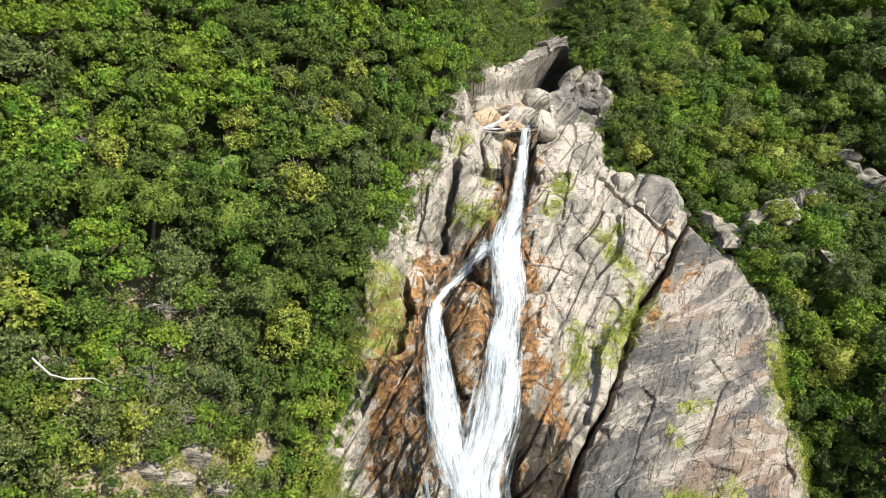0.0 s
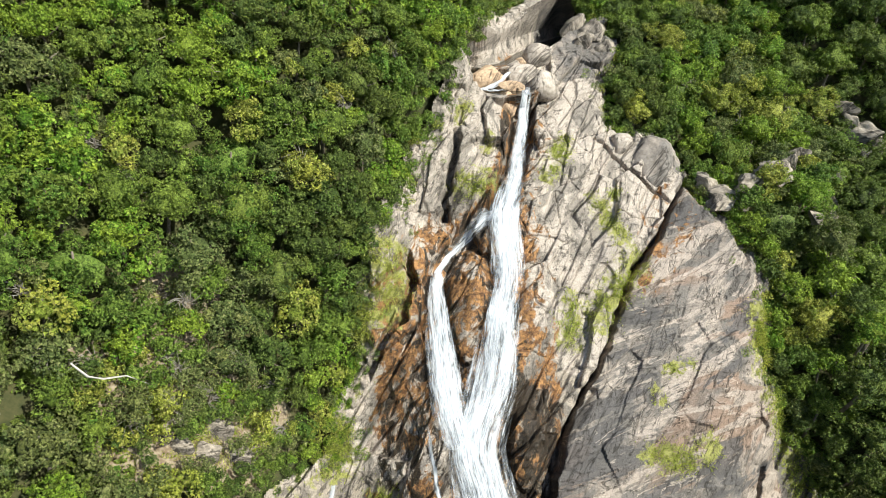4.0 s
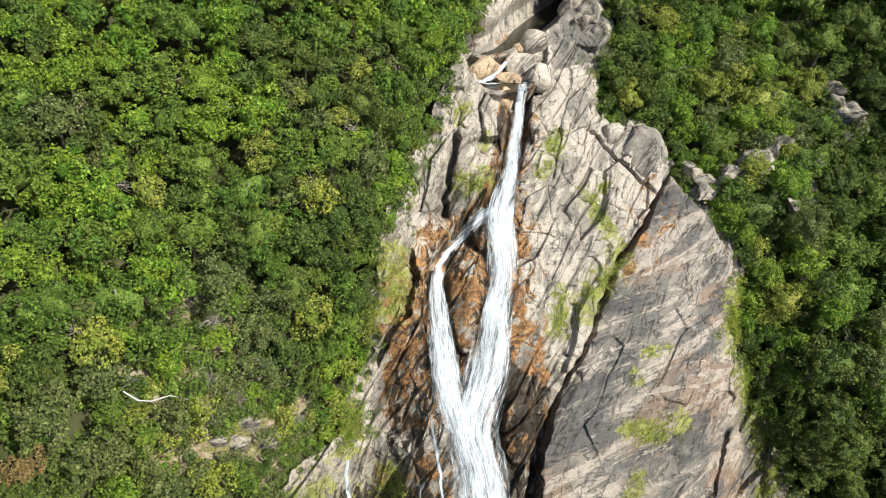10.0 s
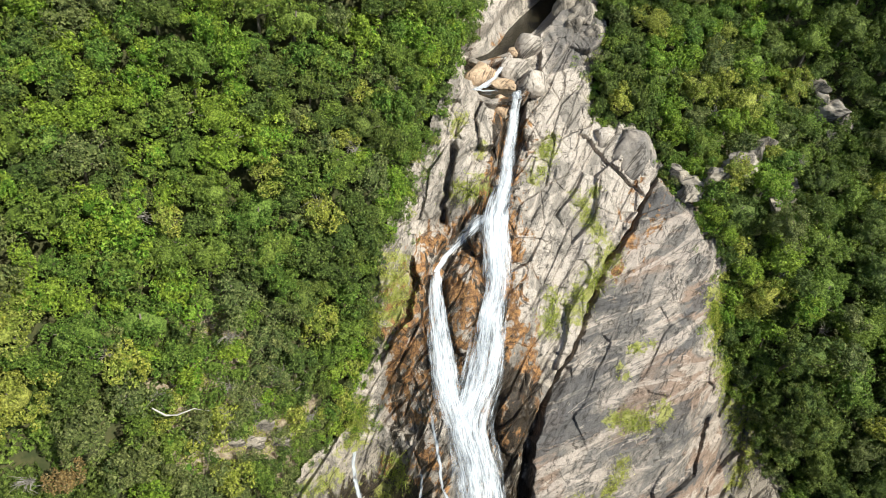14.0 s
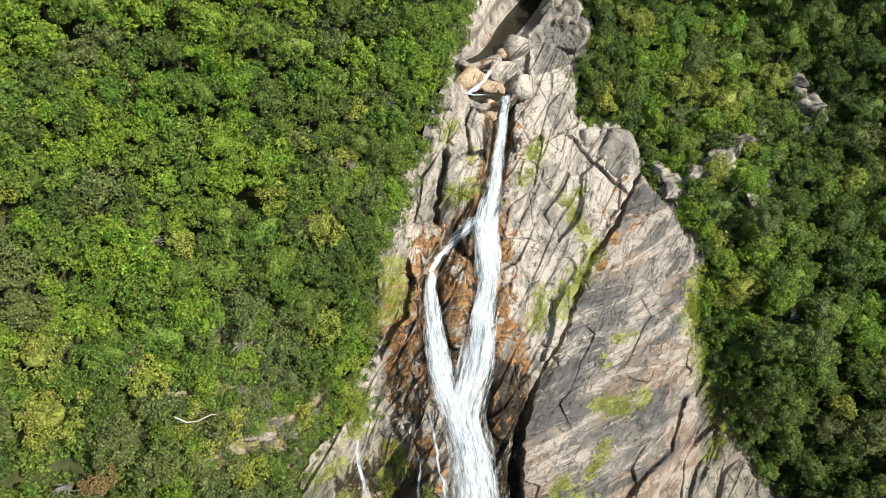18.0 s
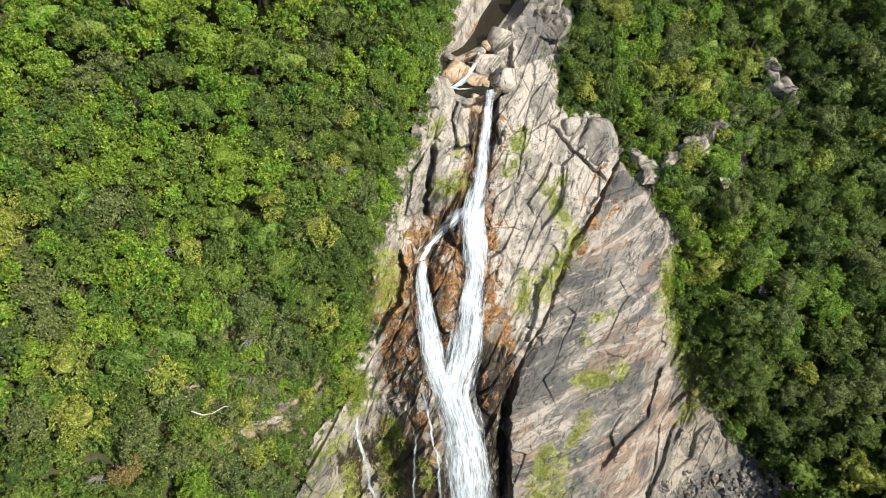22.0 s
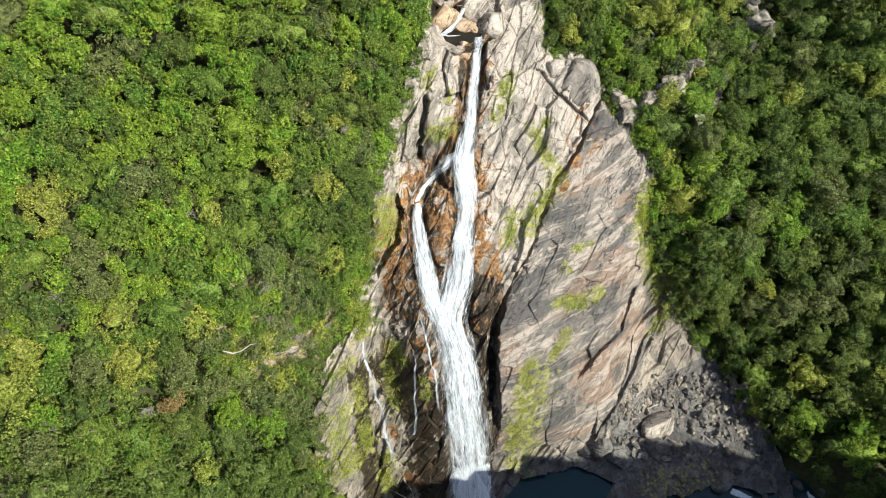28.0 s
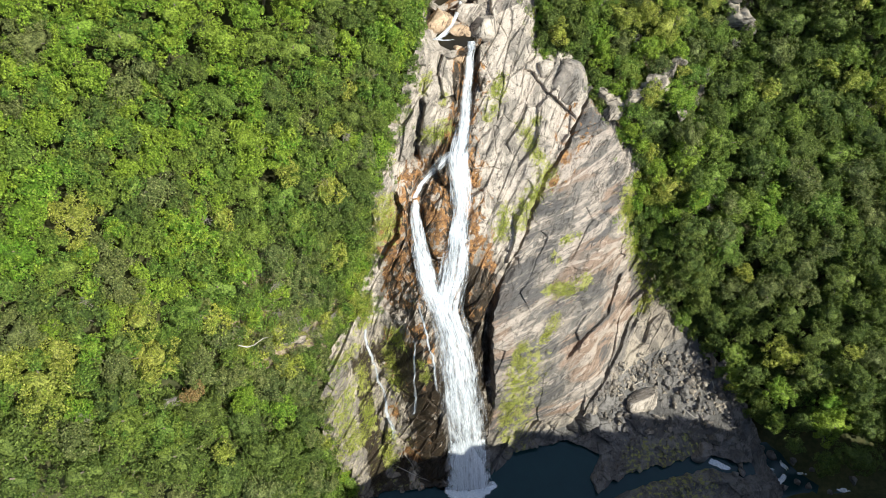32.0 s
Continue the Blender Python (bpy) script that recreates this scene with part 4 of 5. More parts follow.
rapids = tagged(new("rapids"), "white rapids of the brook below the pool", "rapids")
for k, (line, widths) in enumerate((([(69.6, 37.4), (71.0, 35.8), (72.6, 34.8), (74.6, 33.8)], (1.6, 2.4, 2.0, 0.9)), ([(81.6, 35.2), (83.4, 33.9), (85.6, 32.4)], (0.9, 1.7, 0.9)),
                                    ([(87.4, 35.4), (88.0, 33.8), (88.8, 32.0)], (0.8, 1.3, 0.7)), ([(84.0, 29.0), (85.6, 30.2), (88.4, 31.4)], (0.9, 1.9, 1.1)),
                                    ([(94.6, 30.2), (96.4, 29.2), (98.0, 28.4)], (0.9, 1.5, 1.0)), ([(98.0, 28.6), (100.0, 27.0), (102.0, 25.8), (104, 25.0), (107, 24.0)], (1.0, 2.0, 1.5, 1.2, 1.8)),
                                    ([(90.4, 31.8), (92.4, 31.2), (93.6, 30.4)], (0.5, 0.8, 0.5)),
                                    ([(0.2, 36.4), (2.2, 35.0), (5.0, 34.2), (8.6, 34.2), (11.6, 35.0), (14.2, 36.4)], (1.6, 3.0, 4.0, 4.0, 3.0, 1.6)))):
    rapid(line, widths, 40 + k)

# ---- boulders ----


def boulder_mesh(name, seed, mat_, cuts=9, level=3, rough=0.06, least=0.5):
    """An angular block: a ball cut by random planes, its edges worn."""
    rng_ = np.random.default_rng(seed)
    bm = bmesh.new()
    bmesh.ops.create_icosphere(bm, subdivisions=level, radius=1)
    co = np.array([v.co[:] for v in bm.verts])
    for _ in range(cuts):
        nrm = rng_.normal(size=3)
        nrm /= np.linalg.norm(nrm)
        over = np.maximum(co @ nrm - rng_.uniform(least, least + 0.35), 0)
        co = co - over[:, None] * nrm * 0.92
    co = co * (1 + rough * (fbm(co[:, 0] * 2.5 + seed, co[:, 1] * 2.5 + co[:, 2] * 1.7, 4, seed)[:, None] - 0.5) * 4)
    for v, c in zip(bm.verts, co):
        v.co = c
    me = bpy.data.meshes.new(name)
    bm.to_mesh(me)
    bm.free()
    me.materials.append(mat_)
    me.polygons.foreach_set("use_smooth", [True] * len(me.polygons))
    return me


def rest(x, s, sink=0.0):
    n = float(rock_n(np.array([x]), np.array([s]))[0]) - sink
    return Vector(place(np.array(x), np.array(s), np.array(n)))


def boulder(label, me, at, size, turn, group=""):
    ob = tagged(new("boulder", me), label, "boulder", group)
    ob.matrix_world = Matrix.Translation(at) @ pose(0, 0, 0, *turn) @ Matrix.Diagonal((*size, 1))
    return ob


PALE = [boulder_mesh("boulder", 11 + i, GRANITE, 6, 4, 0.05) for i in range(3)]
ORANGE = [boulder_mesh("boulder", 31 + i, RUSTY, 5, 4, 0.05) for i in range(3)]
GREY = [boulder_mesh("boulder", 51 + i, FOOTROCK, 10, 3, 0.06) for i in range(5)]
DARKROUND = boulder_mesh("boulder", 75, SLATE, 5, 4, 0.07)
EARTHY = [boulder_mesh("boulder", 91 + i, MIDROCK, 14, 4, 0.12) for i in range(3)]
BLOCKS = [boulder_mesh("boulder", 111 + i, MIDROCK, 14, 4, 0.11, 0.38) for i in range(4)]
for me in GREY + BLOCKS + EARTHY:
    me.polygons.foreach_set("use_smooth", [False] * len(me.polygons))
top_group = "boulders at the head of the falls"
boulder("rounded orange-stained boulder in the stream above the falls", ORANGE[0], (7.2, 111.8, 83.5), (3.9, 2.8, 2.9), (10, 5, 30), top_group)
boulder("rounded pale boulder in the stream above the falls", PALE[0], (13.5, 113.4, 83.6), (2.9, 2.5, 2.7), (0, 20, 10), top_group)
boulder("wet orange boulder at the foot of the small cascade", ORANGE[1], (10.9, 109.2, 82.4), (2.6, 1.4, 1.3), (0, 0, 10), top_group)
boulder("small wet orange boulder at the lip of the falls", ORANGE[2], (12.6, 108.6, 82.3), (1.4, 1.2, 1.0), (0, 10, 90), top_group)
boulder("pale cracked boulder beside the stream pool", PALE[1], (16.9, 119.3, 85.5), (2.9, 3.6, 3.4), (20, 10, -25), top_group)
boulder("rounded grey-topped boulder beside the falls", PALE[2], (16.6, 109.8, 82.9), (3.9, 3.0, 2.9), (0, 0, 60), top_group)
boulder("small pale boulder in the stream pool", PALE[2], (12.2, 116.2, 85.0), (1.3, 1.2, 1.1), (0, 0, 120), top_group)
boulder("flat orange boulder in the stream pool", ORANGE[1], (13.6, 117.6, 85.2), (1.7, 1.2, 1.0), (0, 0, 100), top_group)
boulder("brown wet block between the basin and the falls", ORANGE[2], (10.2, 104.2, 80.6), (2.0, 1.6, 2.2), (10, 0, 20), top_group)
boulder("pale pillar top before the basin", PALE[2], (6.0, 104.3, 80.4), (2.0, 1.7, 2.4), (0, 10, 80), top_group)
boulder("large dark rounded boulder on top of the cliff", DARKROUND, tuple(place(np.array(34.4), np.array(91.8), base(34.4, 91.8) - 2.6)), (5.0, 5.6, 4.6), (50, 0, -20))
boulder("pale wedged block beside the dark boulder", PALE[1], tuple(rest(29.4, 95.4, 0.8)), (2.4, 2.2, 2.4), (0, 30, 20))
boulder("large sunlit cream boulder on the gorge floor", PALE[0], (55.8, 53.2, 2.6), (5.0, 3.4, 3.0), (5, 0, 25))
foot_group = "boulders on the gorge floor"
rng = np.random.default_rng(9)
for x, y, size in ((39.4, 49.2, 3.4), (43.7, 46.4, 3.3), (44.6, 53.6, 3.2), (48.6, 49.0, 1.6), (47.2, 52.4, 1.3), (50.2, 46.6, 1.4), (36.4, 48.6, 2.2), (68.1, 38.9, 3.0), (72.6, 41.6, 2.0),
                   (60, 60, 1.9), (64, 58, 1.7), (67.5, 54.5, 1.5), (62, 62, 1.6)):
    top = rest(x, (y - 45) * CA + 1.5 * SA).z
    boulder("grey angular boulder on the gorge floor", GREY[int(rng.integers(5))], (x, y, max(top, 0.1) + 0.15 * size), (size * 1.1, size * 0.95, size * 0.85), (rng.uniform(-15, 15), rng.uniform(-15, 15), rng.uniform(0, 360)), foot_group)
PEBBLES = [boulder_mesh("boulder", 131 + i, (FOOTROCK, MIDROCK, SLATE)[i % 3], 12, 2, 0.08, 0.42) for i in range(6)]
for me in PEBBLES:
    me.polygons.foreach_set("use_smooth", [False] * len(me.polygons))
rubble_v, rubble_f, laid = [], [], 0
for _ in range(640):
    x, s = rng.uniform(43, 78), rng.uniform(1.0, 18)
    p = rest(x, s, 0.0)
    if abs(x - 55.8) < 4.5 and abs(p.y - 53.2) < 4 or not 0.4 < p.z < 11 or p.z < 2.0 and rng.random() < 0.6:
        continue
    size = float(np.clip(rng.lognormal(-0.35, 0.5), 0.3, 1.7))
    k = int(rng.integers(6))
    shape_, turn_ = (size, size * rng.uniform(0.65, 1), size * rng.uniform(0.5, 0.9)), tuple(rng.uniform(0, 360, 3))
    if size > 0.72 and laid < 170:
        laid += 1
        boulder("tan broken stone on the gorge floor" if k % 3 == 1 else "grey broken stone on the gorge floor", PEBBLES[k], p, shape_, turn_, foot_group)
    else:
        M = np.array(pose(0, 0, 0, *turn_) @ Matrix.Diagonal((*shape_, 1)))[:3, :3]
        co = np.zeros(len(PEBBLES[k].vertices) * 3)
        PEBBLES[k].vertices.foreach_get("co", co)
        rubble_f += [[q + len(rubble_v) for q in f.vertices] for f in PEBBLES[k].polygons]
        rubble_v += (co.reshape(-1, 3) @ M.T + np.array(p)).tolist()
tagged(new("rubble", mesh_of("rubble", rubble_v, rubble_f, MIDROCK, False)), "small brown-grey stones strewn over the gorge floor", "rubble", kind="stuff")
for x, y, size in ((76.3, 41.1, 1.9), (74.4, 43.0, 1.3), (79.4, 39.8, 1.6), (81.1, 37.6, 1.2), (74.9, 32.6, 1.3), (77.0, 33.1, 1.1), (77.1, 34.8, 1.0), (80.6, 31.4, 0.7), (81.9, 31.8, 0.8), (86.0, 36.6, 1.4), (83.4, 38.2, 1.3),
                   (90.8, 34.6, 1.2), (79.2, 30.2, 0.6), (83.0, 30.4, 0.7), (86.4, 28.4, 0.9), (90.0, 29.4, 0.8), (92.6, 28.2, 0.9), (94.8, 32.4, 1.1), (99.6, 30.4, 1.2), (104, 28.4, 1.3), (97.0, 26.2, 0.8), (101, 23.8, 1.0)):
    boulder("grey rounded stone in the brook", GREY[int(rng.integers(5))], (x, y, 0.1 + 0.2 * size), (size * 1.2, size, size * 0.85), (rng.uniform(-15, 15), rng.uniform(-15, 15), rng.uniform(0, 360)), "stones in the brook")
for x, y, size in ((-11.5, 40.6, 2.6), (-7.4, 39.8, 2.9), (-3.4, 39.4, 2.2), (-14.6, 41.4, 2.2), (-5.2, 37.6, 1.6), (-9.6, 37.8, 1.8)):
    boulder("grey-brown block at the foot of the wet wall", BLOCKS[int(size * 10) % 4], (x, y, 0.3), (size * 1.2, size, size * 0.9), (rng.uniform(-15, 15), rng.uniform(-15, 15), rng.uniform(0, 360)), "blocks beside the falls")
outcrop_group = "rock outcrops among the trees"
for x, s, size, up in ((25.5, 118.5, 3.0, -1.0), (28.2, 121.5, 3.2, -1.2), (25.0, 124.0, 2.6, -0.8), (29.5, 116.5, 2.4, -1.0), (54.6, 90.4, 2.4, -0.9), (52.4, 89.6, 2.0, -1.2), (49.2, 88.4, 3.2, -1.2), (46.4, 86.6, 3.0, -1.4), (44.6, 85.0, 2.4, -1.2), (43.6, 88.2, 2.6, -1.6), (57.5, 92.8, 2.0, -1.4), (60.0, 94.8, 2.2, -1.4),
                       (79.2, 103.4, 3.6, -4.2), (77.0, 105.6, 3.0, -3.6), (80.6, 100.6, 2.8, -4.4), (75.4, 108.4, 2.6, -3.0), (66.8, 85.3, 2.0, -5.6), (68.0, 87.4, 1.6, -5.2), (61.1, 83.0, 1.6, -2.2)):
    n = float(base(x, s)) + up - 0.1
    boulder("dark grey rock outcrop among the bushes", BLOCKS[int(size * 10) % 4], tuple(place(np.array(x), np.array(s), np.array(n))), (size * rng.uniform(1.1, 1.6), size * 0.9, size * rng.uniform(0.9, 1.3)), (50 + rng.uniform(-25, 25), rng.uniform(0, 360), rng.uniform(-40, 40)), outcrop_group)
for x, s, size in ((-25.6, 50.4, 1.5), (-24.9, 51.6, 1.1), (-29.6, 49.6, 1.7), (-28.6, 48.4, 1.2), (-30.2, 57.6, 1.0), (-24.2, 47.2, 1.6), (-27.0, 47.6, 1.3), (-30.4, 64.2, 0.8)):
    boulder("pale earthy rock outcrop on the wooded slope", EARTHY[int(size * 10) % 3], tuple(place(np.array(x), np.array(s), ground_n(np.array([x]), np.array([s]))[0] - 0.25 * size)), (size * 1.5, size * 0.8, size * 1.5), (40, size * 60, size * 40), outcrop_group)

# ---- dead wood ----


def dead_branch(label, points, radius):
    v, f = tube([tuple(p) for p in points], [radius * (0.45 if i == 0 else 1 - 0.75 * i / (len(points) - 1)) for i in range(len(points))], 7)
    return tagged(new("dead_branch", mesh_of("dead_branch", v, f, DEADWOOD)), label, "dead wood", "dead branches")


def tube(points, radii, sides=6):
    points = [Vector(p) for p in points]
    v, f = [], []
    for i, (p, r) in enumerate(zip(points, radii)):
        way = (points[min(i + 1, len(points) - 1)] - points[max(i - 1, 0)]).normalized()
        a = way.orthogonal().normalized()
        b = way.cross(a)
        for k in range(sides):
            t = math.tau * k / sides
            v.append(p + (a * math.cos(t) + b * math.sin(t)) * r)
    for i in range(len(points) - 1):
        for k in range(sides):
            f.append([i * sides + k, i * sides + (k + 1) % sides, (i + 1) * sides + (k + 1) % sides, (i + 1) * sides + k])
    f.append(list(range(sides))[::-1])
    f.append([(len(points) - 1) * sides + k for k in range(sides)])
    return [tuple(p) for p in v], f


def over(x, s, up):
    return place(np.array(float(x)), np.array(float(s)), base(x, s) + up)


dead_branch("bleached bare tree trunk lying over the canopy", [over(-33.2, 55.7, 2.6), over(-32.2, 54.6, 2.4), over(-31.2, 54.5, 2.5), over(-29.9, 54.9, 2.1), over(-28.4, 54.2, 1.7)], 0.17)
dead_branch("bleached root stranded at the edge of the trees", [(75.0, 57.5, 5), (75.6, 54, 2.8), (76.6, 50.5, 1.8), (78.2, 48.2, 1.4), (80.5, 48.6, 1.2)], 0.28)
dead_branch("pale driftwood stick on the dark shelf", [(66.2, 50.0, 2.4), (67.4, 48.6, 2.2), (68.6, 47.4, 2.0)], 0.13)
dead_branch("thin bleached branch draped over the wet blocks", [(-13.0, 42.6, 6.5), (-9.4, 41.0, 4.4), (-6.0, 39.2, 3.2), (-2.4, 37.8, 1.4)], 0.12)
dead_branch("forked dead branch hanging down the wet wall", [(-8.6, 43.4, 9.0), (-7.0, 41.6, 6.0), (-6.6, 40.0, 3.8), (-3.6, 38.4, 2.0)], 0.1)
dead_branch("driftwood log behind the sunlit boulder", [(53.4, 57.2, 3.0), (55.2, 58.0, 3.2), (57.8, 58.8, 3.4)], 0.22)
for x, s in ((-35.3, 77.8), (-27.1, 63.0), (-34.2, 56.3), (-28.2, 56.3), (-6.5, 98), (66, 62), (70, 60), (-41, 84), (-44, 49), (62, 70), (23.5, 147), (25.5, 150), (50, 100), (-17, 80), (-32, 73.9), (-36, 56.6), (-28.2, 52.5), (-22.9, 57.3), (-25.5, 53.5), (-31, 51), (-19.5, 50), (-20.5, 55), (82.8, 67.6), (80.5, 68.5), (-50, 70), (-54, 52), (-38, 62), (60, 104), (-12, 88), (-26, 88), (43, 108), (68, 92), (76, 98)):
    v, f = [], []
    low = -0.4 - 2.6 * float(smooth(-38, -33, np.array(float(x))) * smooth(-8, -14, np.array(float(x))) * smooth(62, 56, np.array(float(s))))
    for q in range(22):
        a, r = rs.uniform(0, math.tau), rs.uniform(0.5, 1.7)
        start = over(x + rs.uniform(-.4, .4), s + rs.uniform(-.4, .4), low - 1.0)
        v2, f2 = tube([tuple(start), tuple(over(x + math.cos(a) * r * 0.5, s + math.sin(a) * r * 0.5, low + rs.uniform(-.5, .1))), tuple(over(x + math.cos(a + 0.4) * r, s + math.sin(a + 0.4) * r, low + rs.uniform(-.3, .4)))], [0.05, 0.035, 0.015], 4)
        f += [[i + len(v) for i in g] for g in f2]
        v += v2
    tagged(new("dead_shrub", mesh_of("dead_shrub", v, f, TWIGS)), "leafless grey twiggy shrub in the canopy", "shrub", "leafless shrubs")

# ---- grass on the ledges ----


def grass_patch(line, half, seed, ground=None):
    """Tufts of hanging blades along a ledge."""
    rng_ = np.random.default_rng(seed)
    ln = sum(math.dist(a, b) for a, b in zip(line, line[1:]))
    count = int(np.clip(34 * (ln + 1) * half * 2, 160, 2400))
    t = rng_.random(count) * (len(line) - 1)
    i = np.minimum(t.astype(int), len(line) - 2)
    L = np.array(line)
    c = L[i] + (L[i + 1] - L[i]) * (t - i)[:, None] + rng_.normal(size=(count, 2)) * half * 0.55
    keep = fbm(c[:, 0] / 1.3, c[:, 1] / 1.3, 2, 7) > 0.42
    c = c[keep]
    n = (ground or rock_n)(c[:, 0], c[:, 1])
    p0 = place(c[:, 0], c[:, 1], n - 0.1)
    verts, tone = [], []
    for b in range(4):
        m = len(c)
        way = rng_.normal(size=(m, 3)) * 0.5 + np.array([0.1, -0.55, 0.55])
        way /= np.linalg.norm(way, axis=1)[:, None]
        side = np.cross(way, rng_.normal(size=(m, 3)))
        side /= np.linalg.norm(side, axis=1)[:, None]
        h = rng_.uniform(0.18, 0.42, (m, 1))
        root = p0 + rng_.normal(size=(m, 3)) * 0.15
        tip = root + way * h + np.array([0, -0.1, -0.3]) * h
        verts.append(np.stack([root - side * 0.06, root + side * 0.06, tip], 1).reshape(-1, 3))
    verts = np.concatenate(verts)
    faces = np.arange(len(verts)).reshape(-1, 3)
    return tagged(new("grass_patch", mesh_of("grass_patch", verts, faces, GRASS, False)), "sunlit yellow-green grass tufts on the rock ledges", "grass", kind="stuff")


for k, (line, half) in enumerate(PATCHES):
    grass_patch(line, half * 1.5, 300 + k)
for k, (x, s) in enumerate(CLEARINGS):
    grass_patch([(x - 1.6, s + 0.5), (x, s - 0.4), (x + 1.6, s + 0.3)], 1.8, 400 + k, ground_n)

# ---- trees ----
_bm = bmesh.new()
bmesh.ops.create_icosphere(_bm, subdivisions=2, radius=1)
BALL = np.array([v.co[:] for v in _bm.verts])
BALL_TRI = np.array([[v.index for v in f.verts] for f in _bm.faces])
_bm.free()


def unit(a):
    return a / np.linalg.norm(a, axis=1)[:, None]


def crown_arrays(seed, radius, leaves, leaf=0.24, flat=0.7, airy=0.0):
    """A crown of leaf sprays on many uneven clumps with gaps between them, over an inner mass: vertices, triangles and a tone per vertex."""
    rng_ = np.random.default_rng(seed)
    clumps = int(8 + 16 * radius)
    d = rng_.normal(size=(clumps * 3, 3))
    d[:, 2] = np.abs(d[:, 2]) - 0.28
    d = unit(d)[:clumps]
    leaning = lambda a: 1 + 0.24 * np.sin(2 * np.arctan2(a[:, 1], a[:, 0]) + seed) + 0.16 * np.sin(3 * np.arctan2(a[:, 1], a[:, 0]) + 2.3 * seed)
    lean = leaning(d)
    c = d * radius * np.array([1, 1, flat]) * (rng_.uniform(0.5, 0.9, clumps) * lean)[:, None]
    r = np.clip(rng_.uniform(0.32, 0.66, clumps) * (0.75 + 0.12 * radius), 0.3, 0.3 * radius + 0.1)
    tone_c = rng_.random(clumps)
    pick = rng_.choice(clumps, leaves * 3, p=r ** 2 / (r ** 2).sum())
    q = unit(unit(rng_.normal(size=(len(pick), 3))) + 0.4 * d[pick] + np.array([0, 0, 0.3]))
    pts = c[pick] + q * r[pick][:, None] * np.array([1, 1, 0.72]) * rng_.uniform(0.72, 1.14 + airy, (len(pick), 1))
    far = np.linalg.norm((pts[:, None] - c[None]) / np.array([1, 1, 0.72]), axis=2) / r[None]
    far[np.arange(len(pick)), pick] = 9
    ok = far.min(1) > 0.82
    pts, q, pick = pts[ok][:leaves], q[ok][:leaves], pick[ok][:leaves]
    m_ = len(pts)
    nrm = unit(q + 0.7 * rng_.normal(size=(m_, 3)) + np.array([0, 0, 0.25]))
    t1 = unit(np.cross(nrm, rng_.normal(size=(m_, 3))))
    t2 = np.cross(nrm, t1)
    size = leaf * rng_.uniform(0.55, 1.4, (m_, 1))
    tri = np.stack([pts + t1 * size, pts - t1 * size * 0.5 + t2 * size * 0.7, pts - t1 * size * 0.5 - t2 * size * 0.7], 1).reshape(-1, 3)
    body = BALL * radius * np.array([1, 1, flat]) * (leaning(BALL) * rng_.uniform(0.42, 0.58, len(BALL)) * (1 - airy))[:, None]
    verts = np.concatenate([tri, body])
    tris = np.concatenate([np.arange(3 * m_).reshape(-1, 3), BALL_TRI + 3 * m_])
    tone_v = np.concatenate([np.repeat(tone_c[pick], 3), np.full(len(BALL), 0.5)]) * 0.42
    return verts, tris, tone_v


def tri_mesh(name, verts, tris, mat_, tone=None):
    me = bpy.data.meshes.new(name)
    me.vertices.add(len(verts))
    me.vertices.foreach_set("co", np.asarray(verts, np.float32).ravel())
    me.loops.add(len(tris) * 3)
    me.loops.foreach_set("vertex_index", np.asarray(tris, np.int32).ravel())
    me.polygons.add(len(tris))
    me.polygons.foreach_set("loop_start", np.arange(0, len(tris) * 3, 3, dtype=np.int32))
    me.materials.append(mat_)
    if tone is not None:
        me.attributes.new("tone", "FLOAT", "POINT").data.foreach_set("value", np.asarray(tone, np.float32))
    me.update(calc_edges=True)
    return me


def trunk_mesh(name, seed, radius):
    """A tapered trunk from deep in the undergrowth up into the crown, with limbs; for a crown of 1 m."""
    r_ = random.Random(seed)
    v, f = tube([(0, 0, -3.4), (0.05, 0, -1.0), (r_.uniform(-.1, .1), r_.uniform(-.1, .1), 0.45)], [radius, radius * 0.75, radius * 0.3])
    for k in range(5):
        a = math.tau * (k + r_.random()) / 5
        z, reach = r_.uniform(-0.55, -0.1), r_.uniform(0.5, 0.8)
        v2, f2 = tube([(0, 0, z), (math.cos(a) * reach * 0.5, math.sin(a) * reach * 0.5, z + reach * 0.3), (math.cos(a) * reach, math.sin(a) * reach, z + reach * 0.7)],
                      [radius * 0.5, radius * 0.33, radius * 0.12], 5)
        f += [[i + len(v) for i in q] for q in f2]
        v += v2
    return mesh_of(name, v, f, BARK)


KINDS = ("dark", "mid", "bright", "yellow", "grey", "rust")
LABELS = {"dark": "dark evergreen broadleaf tree with a dense crown", "mid": "green broadleaf tree on the steep slope",
          "bright": "bright green sunlit broadleaf tree on the slope", "yellow": "broadleaf tree with yellowing leaves",
          "grey": "dull grey-green sparse tree on the slope", "rust": "small tree with reddish brown leaves"}
SAY = {"dark": "dark evergreen", "mid": "green", "bright": "bright green", "yellow": "yellowing", "grey": "dull grey-green", "rust": "reddish brown"}
SIZES = ((1.5, 430), (2.3, 1000), (3.3, 2000), (4.6, 3200))
SHAPES = {(z, a, q): crown_arrays(1000 * z + 100 * q + 7 * a, SIZES[z][0], SIZES[z][1], 0.19, 0.62 + 0.13 * q, 0.14 * a)
          for z in range(4) for a in (0, 1) for q in range(3)}
TRUNKS = [trunk_mesh("trunk", 40 + q, 0.075) for q in range(3)]
CROWNS = {}

